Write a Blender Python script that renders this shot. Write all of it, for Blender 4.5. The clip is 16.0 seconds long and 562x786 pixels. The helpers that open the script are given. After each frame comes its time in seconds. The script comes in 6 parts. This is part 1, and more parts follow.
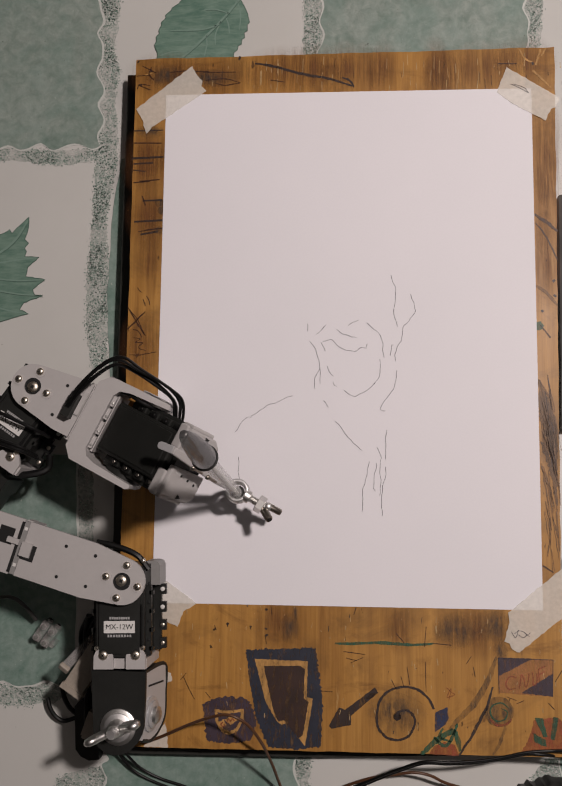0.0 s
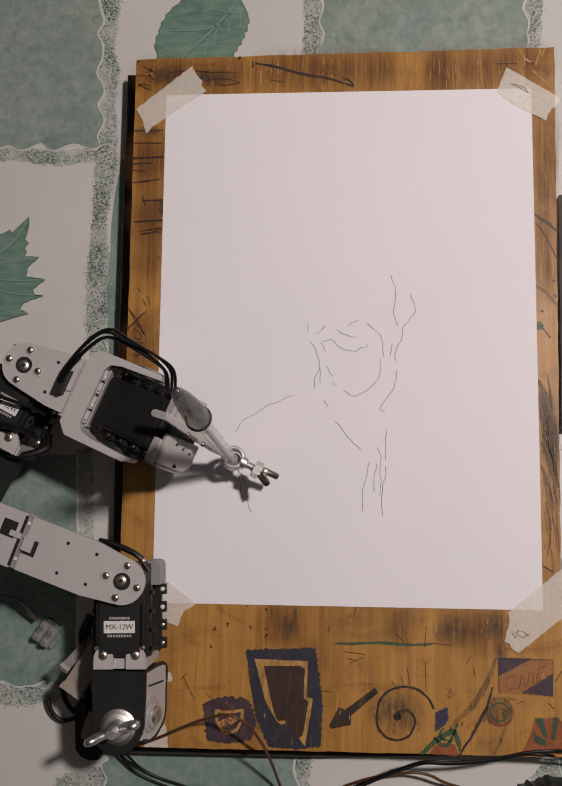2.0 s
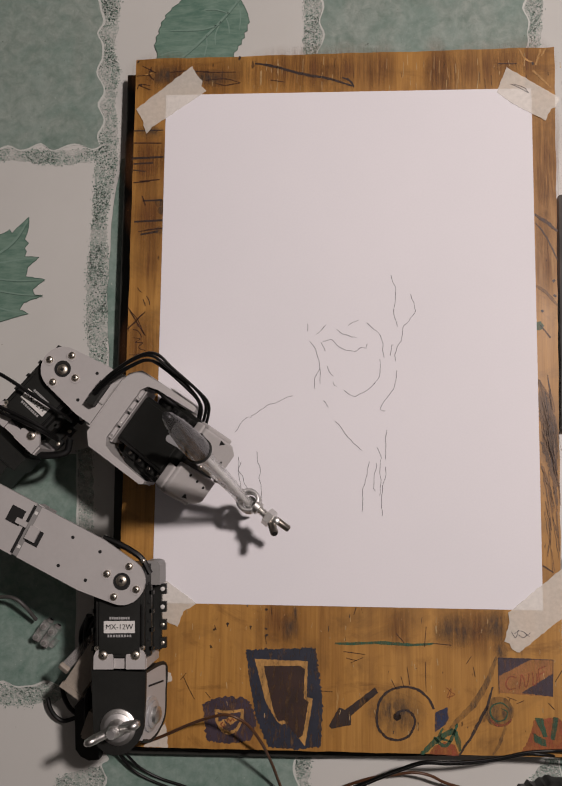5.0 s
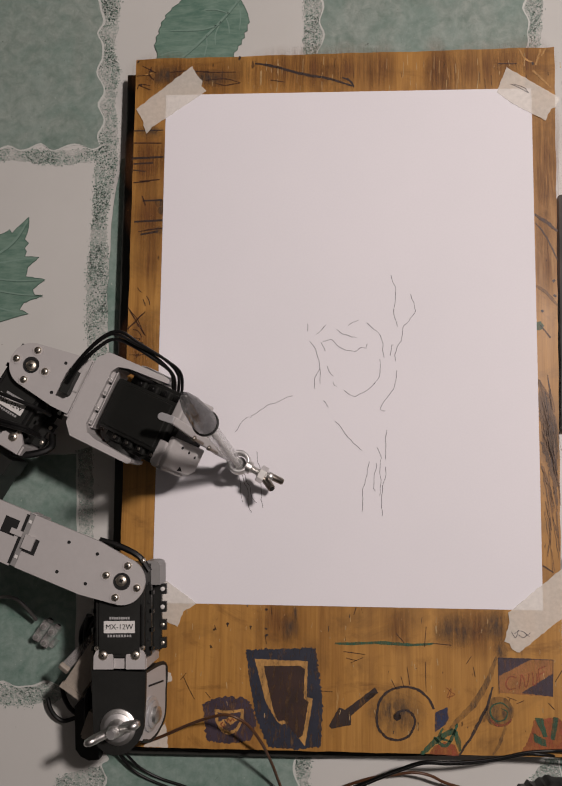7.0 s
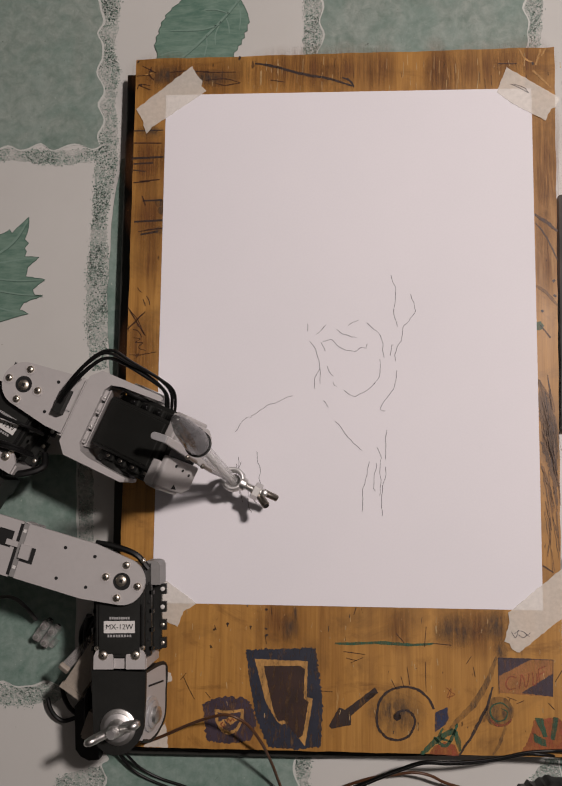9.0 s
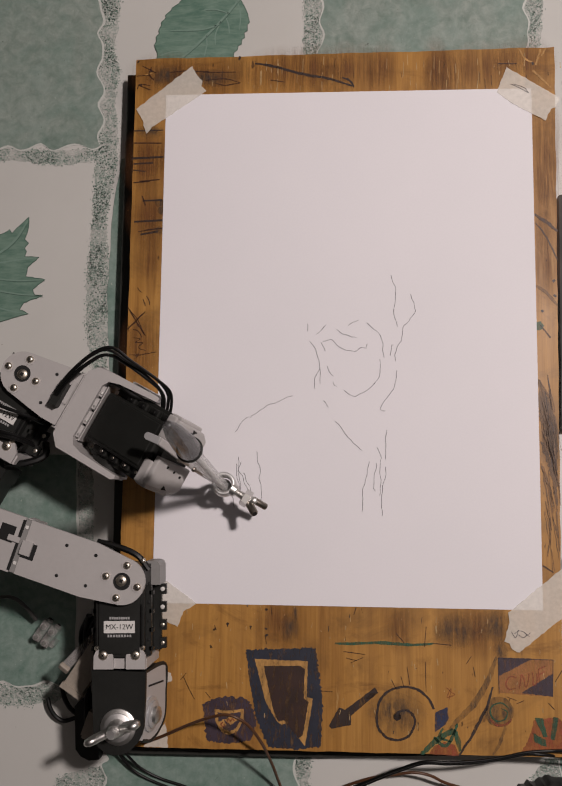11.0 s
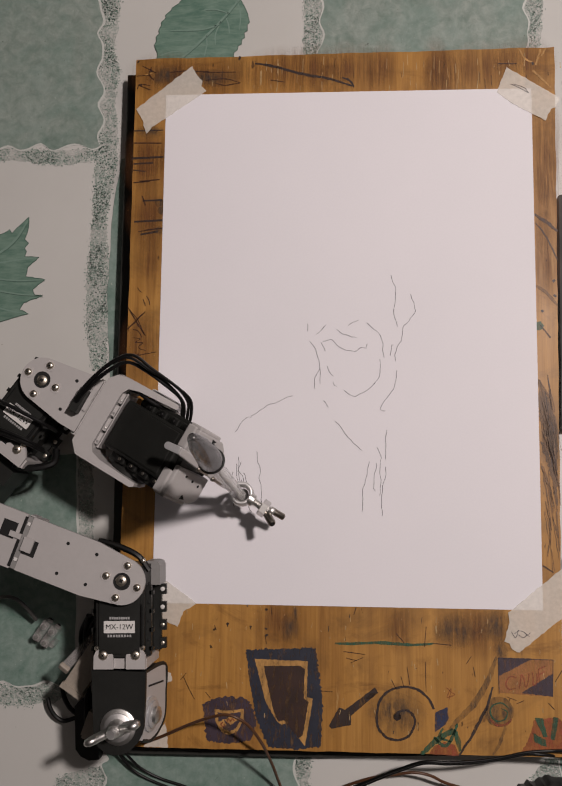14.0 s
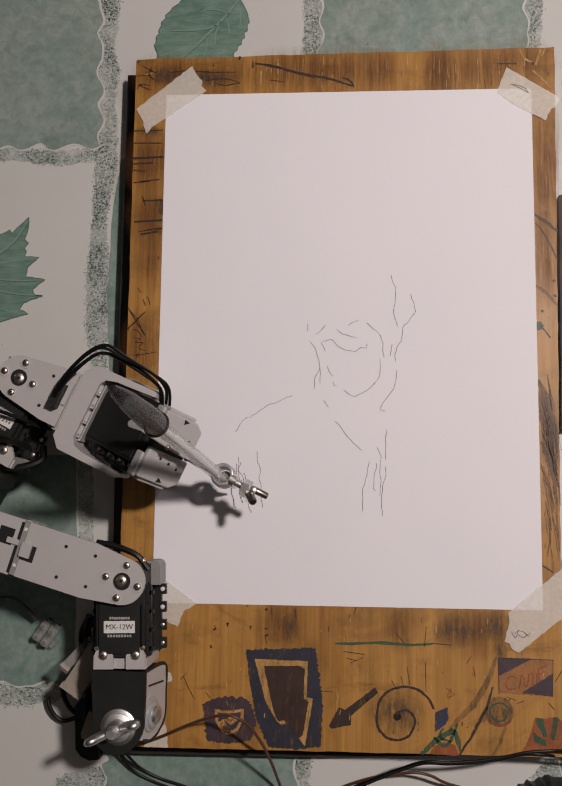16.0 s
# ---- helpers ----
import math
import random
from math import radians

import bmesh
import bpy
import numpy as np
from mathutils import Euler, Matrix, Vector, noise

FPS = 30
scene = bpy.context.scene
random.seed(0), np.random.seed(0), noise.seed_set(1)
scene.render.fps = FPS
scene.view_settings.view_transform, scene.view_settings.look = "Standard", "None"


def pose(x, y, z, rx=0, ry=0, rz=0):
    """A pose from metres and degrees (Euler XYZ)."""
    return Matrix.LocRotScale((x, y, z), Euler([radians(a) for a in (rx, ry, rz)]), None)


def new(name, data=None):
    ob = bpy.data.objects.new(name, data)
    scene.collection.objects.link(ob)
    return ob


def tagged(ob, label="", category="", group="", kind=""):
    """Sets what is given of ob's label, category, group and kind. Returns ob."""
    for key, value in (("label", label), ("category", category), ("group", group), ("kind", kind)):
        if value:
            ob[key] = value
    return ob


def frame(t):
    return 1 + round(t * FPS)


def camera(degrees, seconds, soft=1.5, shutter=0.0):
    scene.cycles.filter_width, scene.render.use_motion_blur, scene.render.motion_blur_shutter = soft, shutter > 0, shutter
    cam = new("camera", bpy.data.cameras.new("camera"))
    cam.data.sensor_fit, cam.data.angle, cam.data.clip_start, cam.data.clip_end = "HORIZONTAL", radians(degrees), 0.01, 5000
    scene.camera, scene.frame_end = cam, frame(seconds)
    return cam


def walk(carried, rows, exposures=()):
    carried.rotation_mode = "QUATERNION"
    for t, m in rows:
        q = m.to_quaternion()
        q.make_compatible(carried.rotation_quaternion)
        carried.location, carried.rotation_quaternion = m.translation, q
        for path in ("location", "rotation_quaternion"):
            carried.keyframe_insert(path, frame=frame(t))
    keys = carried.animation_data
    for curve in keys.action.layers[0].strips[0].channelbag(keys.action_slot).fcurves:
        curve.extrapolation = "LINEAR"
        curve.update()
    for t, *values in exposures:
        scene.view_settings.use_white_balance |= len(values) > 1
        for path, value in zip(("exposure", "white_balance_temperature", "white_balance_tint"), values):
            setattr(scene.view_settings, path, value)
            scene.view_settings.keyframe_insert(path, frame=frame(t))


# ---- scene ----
# Metres; z = 0 is the table top, x and y lie along the sheet of paper, whose middle is the origin.
cam = camera(35.519, 16.0, soft=1.7)
CAM = pose(-0.00374, -0.08728, 0.51445, 6.7004, 3.7106, 0.6576)
walk(cam, [(0.0, CAM), (16.0, CAM)])

TABLE_Z, SLAB_Z, BOARD_Z, PAPER_Z = 0.0, 0.010, 0.025, 0.0254

# ---- light: one bulb hung over the table in a dark room at night ----
world = bpy.data.worlds.new("night_room")
scene.world = world
world.use_nodes = True
world.node_tree.nodes["Background"].inputs[0].default_value = (1.0, 0.9, 0.8, 1)
world.node_tree.nodes["Background"].inputs[1].default_value = 0.01
LAMP = (0.425, 0.195, 1.0)
bulb = bpy.data.lights.new("hanging_bulb", "POINT")
bulb.energy, bulb.color, bulb.shadow_soft_size = 38.0, (1.0, 0.885, 0.845), 0.036
bulb_ob = new("hanging_bulb", bulb)
bulb_ob.location = LAMP
scene.view_settings.exposure = 0.0


from mathutils.geometry import tessellate_polygon


# ---- mesh helpers ----
def part(name, bm, material, parent=None, label="", smooth=False, bevel=0.0, skin=False):
    """Links a bmesh as one mesh object under a thing or a part."""
    if bevel:
        sharp = [e for e in bm.edges if len(e.link_faces) == 2 and e.calc_face_angle(0) > 0.6]
        bmesh.ops.bevel(bm, geom=sharp, offset=bevel, segments=2, affect="EDGES", profile=0.5, clamp_overlap=True)
    if not skin:
        bmesh.ops.recalc_face_normals(bm, faces=bm.faces)
    me = bpy.data.meshes.new(name)
    bm.to_mesh(me)
    bm.free()
    if smooth:
        for p in me.polygons:
            p.use_smooth = True
        me.set_sharp_from_angle(angle=radians(40))
    me.materials.append(material)
    ob = new(name, me)
    while parent and parent.parent and parent.parent.parent:
        parent = parent.parent
    if parent:
        ob.parent = parent
    if label:
        ob["label"] = label
    return ob


def base(name, m, label, category, group=""):
    ob = new(name)
    ob.empty_display_size = 0.01
    ob.matrix_basis = m
    return tagged(ob, label, category, group)


def box(bm, x0, x1, y0, y1, z0, z1):
    v = [bm.verts.new((x, y, z)) for z in (z0, z1) for x, y in ((x0, y0), (x1, y0), (x1, y1), (x0, y1))]
    for f in ((3, 2, 1, 0), (4, 5, 6, 7), (0, 1, 5, 4), (1, 2, 6, 5), (2, 3, 7, 6), (3, 0, 4, 7)):
        bm.faces.new([v[i] for i in f])
    return bm


def prism(bm, outline, z0, z1):
    """A flat outline given depth from z0 to z1."""
    lo = [bm.verts.new((p[0], p[1], z0)) for p in outline]
    hi = [bm.verts.new((p[0], p[1], z1)) for p in outline]
    n = len(outline)
    bm.faces.new(hi)
    bm.faces.new(lo[::-1])
    for i in range(n):
        bm.faces.new((lo[i], lo[(i + 1) % n], hi[(i + 1) % n], hi[i]))
    return bm


def rod(bm, p0, p1, r0, r1=None, seg=20, caps=True):
    """A round bar, or a cone, from p0 to p1."""
    p0, p1 = Vector(p0), Vector(p1)
    r1 = r0 if r1 is None else r1
    q = (p1 - p0).to_track_quat("Z", "Y")
    rings = []
    for p, r in ((p0, r0), (p1, r1)):
        rings.append([bm.verts.new(p + q @ Vector((r * math.cos(a), r * math.sin(a), 0)))
                      for a in (2 * math.pi * i / seg for i in range(seg))])
    for i in range(seg):
        bm.faces.new((rings[0][i], rings[0][(i + 1) % seg], rings[1][(i + 1) % seg], rings[1][i]))
    if caps:
        bm.faces.new(rings[1])
        bm.faces.new(rings[0][::-1])
    return bm


def lathe(bm, p0, axis, profile, seg=24):
    """Rings (along, radius) turned round an axis from p0."""
    p0, axis = Vector(p0), Vector(axis).normalized()
    q = axis.to_track_quat("Z", "Y")
    rings = []
    for h, r in profile:
        rings.append([bm.verts.new(p0 + axis * h + q @ Vector((r * math.cos(a), r * math.sin(a), 0)))
                      for a in (2 * math.pi * i / seg for i in range(seg))])
    for a, b in zip(rings, rings[1:]):
        for i in range(seg):
            bm.faces.new((a[i], a[(i + 1) % seg], b[(i + 1) % seg], b[i]))
    bm.faces.new(rings[-1])
    bm.faces.new(rings[0][::-1])
    return bm


def torus(bm, c, axis, R, r, seg=28, sub=10):
    c, q = Vector(c), Vector(axis).to_track_quat("Z", "Y")
    rings = []
    for i in range(seg):
        a = 2 * math.pi * i / seg
        rings.append([bm.verts.new(c + q @ Vector(((R + r * math.cos(b)) * math.cos(a), (R + r * math.cos(b)) * math.sin(a), r * math.sin(b))))
                      for b in (2 * math.pi * j / sub for j in range(sub))])
    for i in range(seg):
        for j in range(sub):
            bm.faces.new((rings[i][j], rings[(i + 1) % seg][j], rings[(i + 1) % seg][(j + 1) % sub], rings[i][(j + 1) % sub]))
    return bm


def smooth_path(pts, n=10):
    """Points glided through by a Catmull-Rom curve."""
    pts = [Vector(p) for p in pts]
    if len(pts) < 3:
        return pts
    ext = [2 * pts[0] - pts[1], *pts, 2 * pts[-1] - pts[-2]]
    out = []
    for i in range(1, len(ext) - 2):
        a, b, c, d = ext[i - 1:i + 3]
        for k in range(n):
            t = k / n
            out.append(0.5 * (2 * b + (c - a) * t + (2 * a - 5 * b + 4 * c - d) * t * t + (3 * b - a - 3 * c + d) * t ** 3))
    out.append(pts[-1])
    return out


def cable(bm, pts, r, seg=8, n=10):
    """A round cable along a smooth path."""
    path = smooth_path(pts, n)
    rings = []
    up = Vector((0.123, 0.05, 0.99)).normalized()
    for i, p in enumerate(path):
        d = (path[min(i + 1, len(path) - 1)] - path[max(i - 1, 0)]).normalized()
        s = d.cross(up)
        s = s.normalized() if s.length > 1e-4 else Vector((1, 0, 0))
        w = s.cross(d)
        rings.append([bm.verts.new(p + r * (math.cos(a) * s + math.sin(a) * w)) for a in (2 * math.pi * k / seg for k in range(seg))])
    for a, b in zip(rings, rings[1:]):
        for k in range(seg):
            bm.faces.new((a[k], a[(k + 1) % seg], b[(k + 1) % seg], b[k]))
    bm.faces.new(rings[-1])
    bm.faces.new(rings[0][::-1])
    return bm


def ribbon(bm, pts, w, z, thick=0.00012, n=4, wobble=0.0, smooth=True, taper=False):
    """A flat drawn line of width w along pts, lying at height z."""
    path = smooth_path([(p[0], p[1], 0) for p in pts], n) if smooth else [Vector((p[0], p[1], 0)) for p in pts]
    left, right = [], []
    for i, p in enumerate(path):
        d = (path[min(i + 1, len(path) - 1)] - path[max(i - 1, 0)]).normalized()
        s = Vector((-d.y, d.x, 0))
        k = w / 2 * (1 + wobble * noise.noise(p * 900))
        if taper:
            k *= 0.35 + 0.65 * math.sin(math.pi * min(1, max(0.02, (i + 0.5) / len(path)))) ** 0.5
        left.append(p + s * k)
        right.append(p - s * k)
    outline = left + right[::-1]
    lo = [bm.verts.new((p.x, p.y, z - thick)) for p in outline]
    hi = [bm.verts.new((p.x, p.y, z)) for p in outline]
    m, n2 = len(left), len(outline)
    for i in range(m - 1):
        bm.faces.new((hi[i], hi[i + 1], hi[n2 - 2 - i], hi[n2 - 1 - i]))
    for i in range(n2):
        bm.faces.new((lo[i], lo[(i + 1) % n2], hi[(i + 1) % n2], hi[i]))
    return bm


def rough_edge(outline, step, size, scale=400.0, seed=0.0):
    """An outline cut finer, with a small uneven wobble."""
    out = []
    n = len(outline)
    for i in range(n):
        a, b = Vector((*outline[i], 0)), Vector((*outline[(i + 1) % n], 0))
        k = max(1, int((b - a).length / step))
        s = (b - a).normalized()
        s = Vector((-s.y, s.x, 0))
        for j in range(k):
            p = a.lerp(b, j / k)
            out.append(tuple((p + s * size * noise.noise(p * scale + Vector((seed, 0, 0)))).xy))
    return out


def flat(bm, outline, z, thick=0.0002):
    """A printed or painted patch: a thin skin whose top lies at z, of any outline."""
    hi = [bm.verts.new((p[0], p[1], z)) for p in outline]
    lo = [bm.verts.new((p[0], p[1], z - thick)) for p in outline]
    n = len(outline)
    for tri in tessellate_polygon([[Vector((p[0], p[1], 0)) for p in outline]]):
        a, b, c = (Vector((*outline[k], 0)) for k in tri)
        if (b - a).cross(c - a).z < 0:
            tri = tri[::-1]
        if abs((b - a).cross(c - a).z) > 1e-13:
            bm.faces.new([hi[k] for k in tri])
    for i in range(n):
        bm.faces.new((lo[i], lo[(i + 1) % n], hi[(i + 1) % n], hi[i]))
    return bm


# ---- materials ----
def material(name):
    m = bpy.data.materials.new(name)
    m.use_nodes = True
    nt = m.node_tree
    return m, nt, nt.nodes["Principled BSDF"]


def coords(nt, scale=(1, 1, 1)):
    tc = nt.nodes.new("ShaderNodeTexCoord")
    mp = nt.nodes.new("ShaderNodeMapping")
    mp.inputs["Scale"].default_value = scale
    nt.links.new(tc.outputs["Object"], mp.inputs["Vector"])
    return mp.outputs[0]


def noise_tex(nt, vec, scale, detail=4.0, rough=0.6, distort=0.0):
    n = nt.nodes.new("ShaderNodeTexNoise")
    n.inputs["Scale"].default_value, n.inputs["Detail"].default_value = scale, detail
    n.inputs["Roughness"].default_value, n.inputs["Distortion"].default_value = rough, distort
    nt.links.new(vec, n.inputs["Vector"])
    return n.outputs["Fac"]


def ramp(nt, fac, stops):
    r = nt.nodes.new("ShaderNodeValToRGB")
    els = r.color_ramp.elements
    while len(els) < len(stops):
        els.new(0.5)
    for e, (p, c) in zip(els, stops):
        e.position, e.color = p, (*c, 1)
    nt.links.new(fac, r.inputs["Fac"])
    return r.outputs["Color"]


def mixed(nt, fac, a, b, mode="MIX"):
    m = nt.nodes.new("ShaderNodeMix")
    m.data_type, m.blend_type = "RGBA", mode
    for sock, v in ((m.inputs[0], fac), (m.inputs[6], a), (m.inputs[7], b)):
        if isinstance(v, (int, float)):
            sock.default_value = v
        elif isinstance(v, tuple):
            sock.default_value = (*v, 1)
        else:
            nt.links.new(v, sock)
    return m.outputs[2]


def bumped(nt, bsdf, height, strength, dist):
    b = nt.nodes.new("ShaderNodeBump")
    b.inputs["Strength"].default_value, b.inputs["Distance"].default_value = strength, dist
    nt.links.new(height, b.inputs["Height"])
    nt.links.new(b.outputs[0], bsdf.inputs["Normal"])


def plain(name, col, rough=0.5, metal=0.0, vary=0.12, scale=120.0, bump=0.0, spec=0.5):
    """A surface of one colour with grain and faint stains."""
    m, nt, b = material(name)
    v = coords(nt)
    big, fine = noise_tex(nt, v, scale * 0.25), noise_tex(nt, v, scale * 4)
    dark = tuple(c * (1 - vary) for c in col)
    lite = tuple(min(1, c * (1 + vary)) for c in col)
    c1 = ramp(nt, big, [(0.3, dark), (0.7, lite)])
    c2 = mixed(nt, 0.35, c1, ramp(nt, fine, [(0.3, dark), (0.7, lite)]))
    nt.links.new(c2, b.inputs["Base Color"])
    r = ramp(nt, big, [(0.3, (rough * 0.85,) * 3), (0.7, (min(1, rough * 1.15),) * 3)])
    nt.links.new(r, b.inputs["Roughness"])
    b.inputs["Metallic"].default_value = metal
    b.inputs["Specular IOR Level"].default_value = spec
    if bump:
        bumped(nt, b, fine, 0.5, bump)
    return m


def see_through(name, col, alpha, rough=0.4, transmission=0.0, vary=0.1, scale=300):
    m, nt, b = material(name)
    v = coords(nt)
    c = ramp(nt, noise_tex(nt, v, scale, 5, 0.7), [(0.3, tuple(x * (1 - vary) for x in col)), (0.7, tuple(min(1, x * (1 + vary)) for x in col))])
    nt.links.new(c, b.inputs["Base Color"])
    b.inputs["Roughness"].default_value = rough
    b.inputs["Alpha"].default_value = alpha
    b.inputs["Transmission Weight"].default_value = transmission
    return m


def cloth_green(name="green_print", grey=0.0):
    m, nt, b = material(name)
    v = coords(nt)
    cloud = noise_tex(nt, v, 22, 5, 0.62, 0.6)
    fine = noise_tex(nt, v, 260, 4, 0.75)
    weave = noise_tex(nt, coords(nt, (1, 0.35, 1)), 1400, 2)
    c = ramp(nt, cloud, [(0.30, (0.105, 0.185, 0.152)), (0.5, (0.165, 0.245, 0.212)), (0.68, (0.25, 0.315, 0.285))])
    c = mixed(nt, 0.30, c, ramp(nt, fine, [(0.34, (0.085, 0.155, 0.125)), (0.66, (0.34, 0.42, 0.385))]))
    c = mixed(nt, 0.30, c, ramp(nt, noise_tex(nt, v, 75, 5, 0.7, 0.8), [(0.38, (0.075, 0.145, 0.112)), (0.62, (0.31, 0.365, 0.335))]))
    flecks = ramp(nt, noise_tex(nt, v, 420, 3, 0.6), [(0.70, (0, 0, 0)), (0.76, (0.6, 0.6, 0.6))])
    c = mixed(nt, flecks, c, (0.60, 0.62, 0.56))
    veil = ramp(nt, noise_tex(nt, v, 38, 6, 0.7, 1.0), [(0.35, (grey * 0.4,) * 3), (0.65, (min(1.0, grey * 1.5),) * 3)])
    c = mixed(nt, veil, c, ramp(nt, noise_tex(nt, v, 140, 5, 0.72, 0.5), [(0.32, (0.160, 0.200, 0.172)), (0.68, (0.37, 0.40, 0.365))]))
    specks = ramp(nt, noise_tex(nt, v, 330, 3, 0.6), [(0.255, (0.8, 0.8, 0.8)), (0.285, (0, 0, 0))])
    c = mixed(nt, specks, c, (0.04, 0.055, 0.045))
    nt.links.new(c, b.inputs["Base Color"])
    b.inputs["Roughness"].default_value = 0.42
    bumped(nt, b, weave, 0.25, 0.0002)
    return m


def cloth_white():
    m, nt, b = material("white_vinyl")
    v = coords(nt)
    c = ramp(nt, noise_tex(nt, v, 9, 5, 0.6), [(0.3, (0.53, 0.525, 0.50)), (0.7, (0.58, 0.575, 0.55))])
    crumbs = ramp(nt, noise_tex(nt, v, 210, 2, 0.5), [(0.20, (0.85, 0.85, 0.85)), (0.225, (0, 0, 0))])
    c = mixed(nt, crumbs, c, (0.10, 0.07, 0.045))
    nt.links.new(c, b.inputs["Base Color"])
    b.inputs["Roughness"].default_value = 0.4
    bumped(nt, b, noise_tex(nt, v, 1200, 2), 0.2, 0.00015)
    return m


def cloth_speckle():
    """Sponged border: green dabs on white, seen between clear gaps."""
    m, nt, b = material("sponged_border")
    v = coords(nt)
    wash = noise_tex(nt, v, 75, 4, 0.6)
    c = ramp(nt, noise_tex(nt, v, 600, 4, 0.65, 0.6), [(0.40, (0.34, 0.395, 0.36)), (0.58, (0.575, 0.575, 0.545))])
    nt.links.new(c, b.inputs["Base Color"])
    b.inputs["Roughness"].default_value = 0.42
    nt.links.new(ramp(nt, wash, [(0.30, (0.15, 0.15, 0.15)), (0.58, (0.85, 0.85, 0.85))]), b.inputs["Alpha"])
    return m


def dab_green():
    """Dabs of a sponge, each of its own shade."""
    m, nt, b = material("sponge_dabs")
    geo = nt.nodes.new("ShaderNodeNewGeometry")
    c = ramp(nt, geo.outputs["Random Per Island"], [(0.0, (0.100, 0.178, 0.138)), (0.40, (0.165, 0.240, 0.200)), (0.68, (0.27, 0.335, 0.295)), (1.0, (0.58, 0.60, 0.56))])
    nt.links.new(c, b.inputs["Base Color"])
    b.inputs["Roughness"].default_value = 0.42
    return m


def leaf_green():
    m, nt, b = material("leaf_print")
    v = coords(nt)
    cloud = noise_tex(nt, v, 45, 5, 0.6, 0.4)
    strokes = noise_tex(nt, coords(nt, (0.5, 2.2, 1)), 160, 4, 0.7, 0.3)
    c = ramp(nt, cloud, [(0.3, (0.075, 0.15, 0.115)), (0.7, (0.16, 0.245, 0.20))])
    c = mixed(nt, 0.35, c, ramp(nt, strokes, [(0.35, (0.06, 0.145, 0.105)), (0.65, (0.28, 0.39, 0.32))]))
    nt.links.new(c, b.inputs["Base Color"])
    b.inputs["Roughness"].default_value = 0.42
    return m


def board_wood():
    m, nt, b = material("varnished_wood")
    grain_v, v = coords(nt, (1, 0.045, 1)), coords(nt)
    grain = noise_tex(nt, grain_v, 190, 6, 0.65, 0.2)
    fine = noise_tex(nt, coords(nt, (1, 0.02, 1)), 900, 3, 0.7)
    broad = noise_tex(nt, coords(nt, (1, 0.12, 1)), 26, 4, 0.6)
    c = ramp(nt, broad, [(0.25, (0.23, 0.098, 0.018)), (0.5, (0.39, 0.190, 0.040)), (0.8, (0.50, 0.270, 0.068))])
    c = mixed(nt, 0.46, c, ramp(nt, grain, [(0.3, (0.13, 0.047, 0.008)), (0.65, (0.53, 0.275, 0.064))]))
    c = mixed(nt, 0.15, c, ramp(nt, fine, [(0.35, (0.09, 0.035, 0.01)), (0.6, (0.45, 0.24, 0.08))]))
    grime = ramp(nt, noise_tex(nt, v, 24, 5, 0.7, 0.8), [(0.50, (0, 0, 0)), (0.72, (0.62, 0.62, 0.62))])
    c = mixed(nt, grime, c, (0.15, 0.075, 0.022))
    pits = ramp(nt, noise_tex(nt, coords(nt, (1, 0.3, 1)), 260, 3, 0.6), [(0.27, (0.85, 0.85, 0.85)), (0.30, (0, 0, 0))])
    c = mixed(nt, pits, c, (0.05, 0.022, 0.008))
    worn = ramp(nt, noise_tex(nt, coords(nt, (1, 0.14, 1)), 150, 4, 0.7), [(0.70, (0, 0, 0)), (0.76, (0.5, 0.5, 0.5))])
    c = mixed(nt, worn, c, (0.55, 0.36, 0.15))
    soot = ramp(nt, noise_tex(nt, coords(nt, (0.5, 1, 1)), 34, 6, 0.72, 1.2), [(0.56, (0, 0, 0)), (0.70, (0.55, 0.55, 0.55))])
    c = mixed(nt, soot, c, (0.11, 0.042, 0.010))
    nt.links.new(c, b.inputs["Base Color"])
    r = ramp(nt, broad, [(0.3, (0.36,) * 3), (0.7, (0.52,) * 3)])
    nt.links.new(r, b.inputs["Roughness"])
    b.inputs["Specular IOR Level"].default_value = 0.34
    bumped(nt, b, grain, 0.3, 0.0003)
    return m


def ink(name, col, cover=0.8, scale=500):
    """Marker or paint worn into the wood: patchy cover."""
    m, nt, b = material(name)
    v = coords(nt, (1, 0.25, 1))
    worn = noise_tex(nt, v, scale, 4, 0.7)
    a = ramp(nt, worn, [(0.25, (1, 1, 1)), (0.5, (cover,) * 3), (0.72, (cover * 0.45,) * 3)])
    c = ramp(nt, noise_tex(nt, coords(nt), 120, 4), [(0.3, tuple(x * 0.75 for x in col)), (0.7, tuple(min(1, x * 1.3) for x in col))])
    nt.links.new(c, b.inputs["Base Color"])
    nt.links.new(a, b.inputs["Alpha"])
    b.inputs["Roughness"].default_value = 0.5
    return m


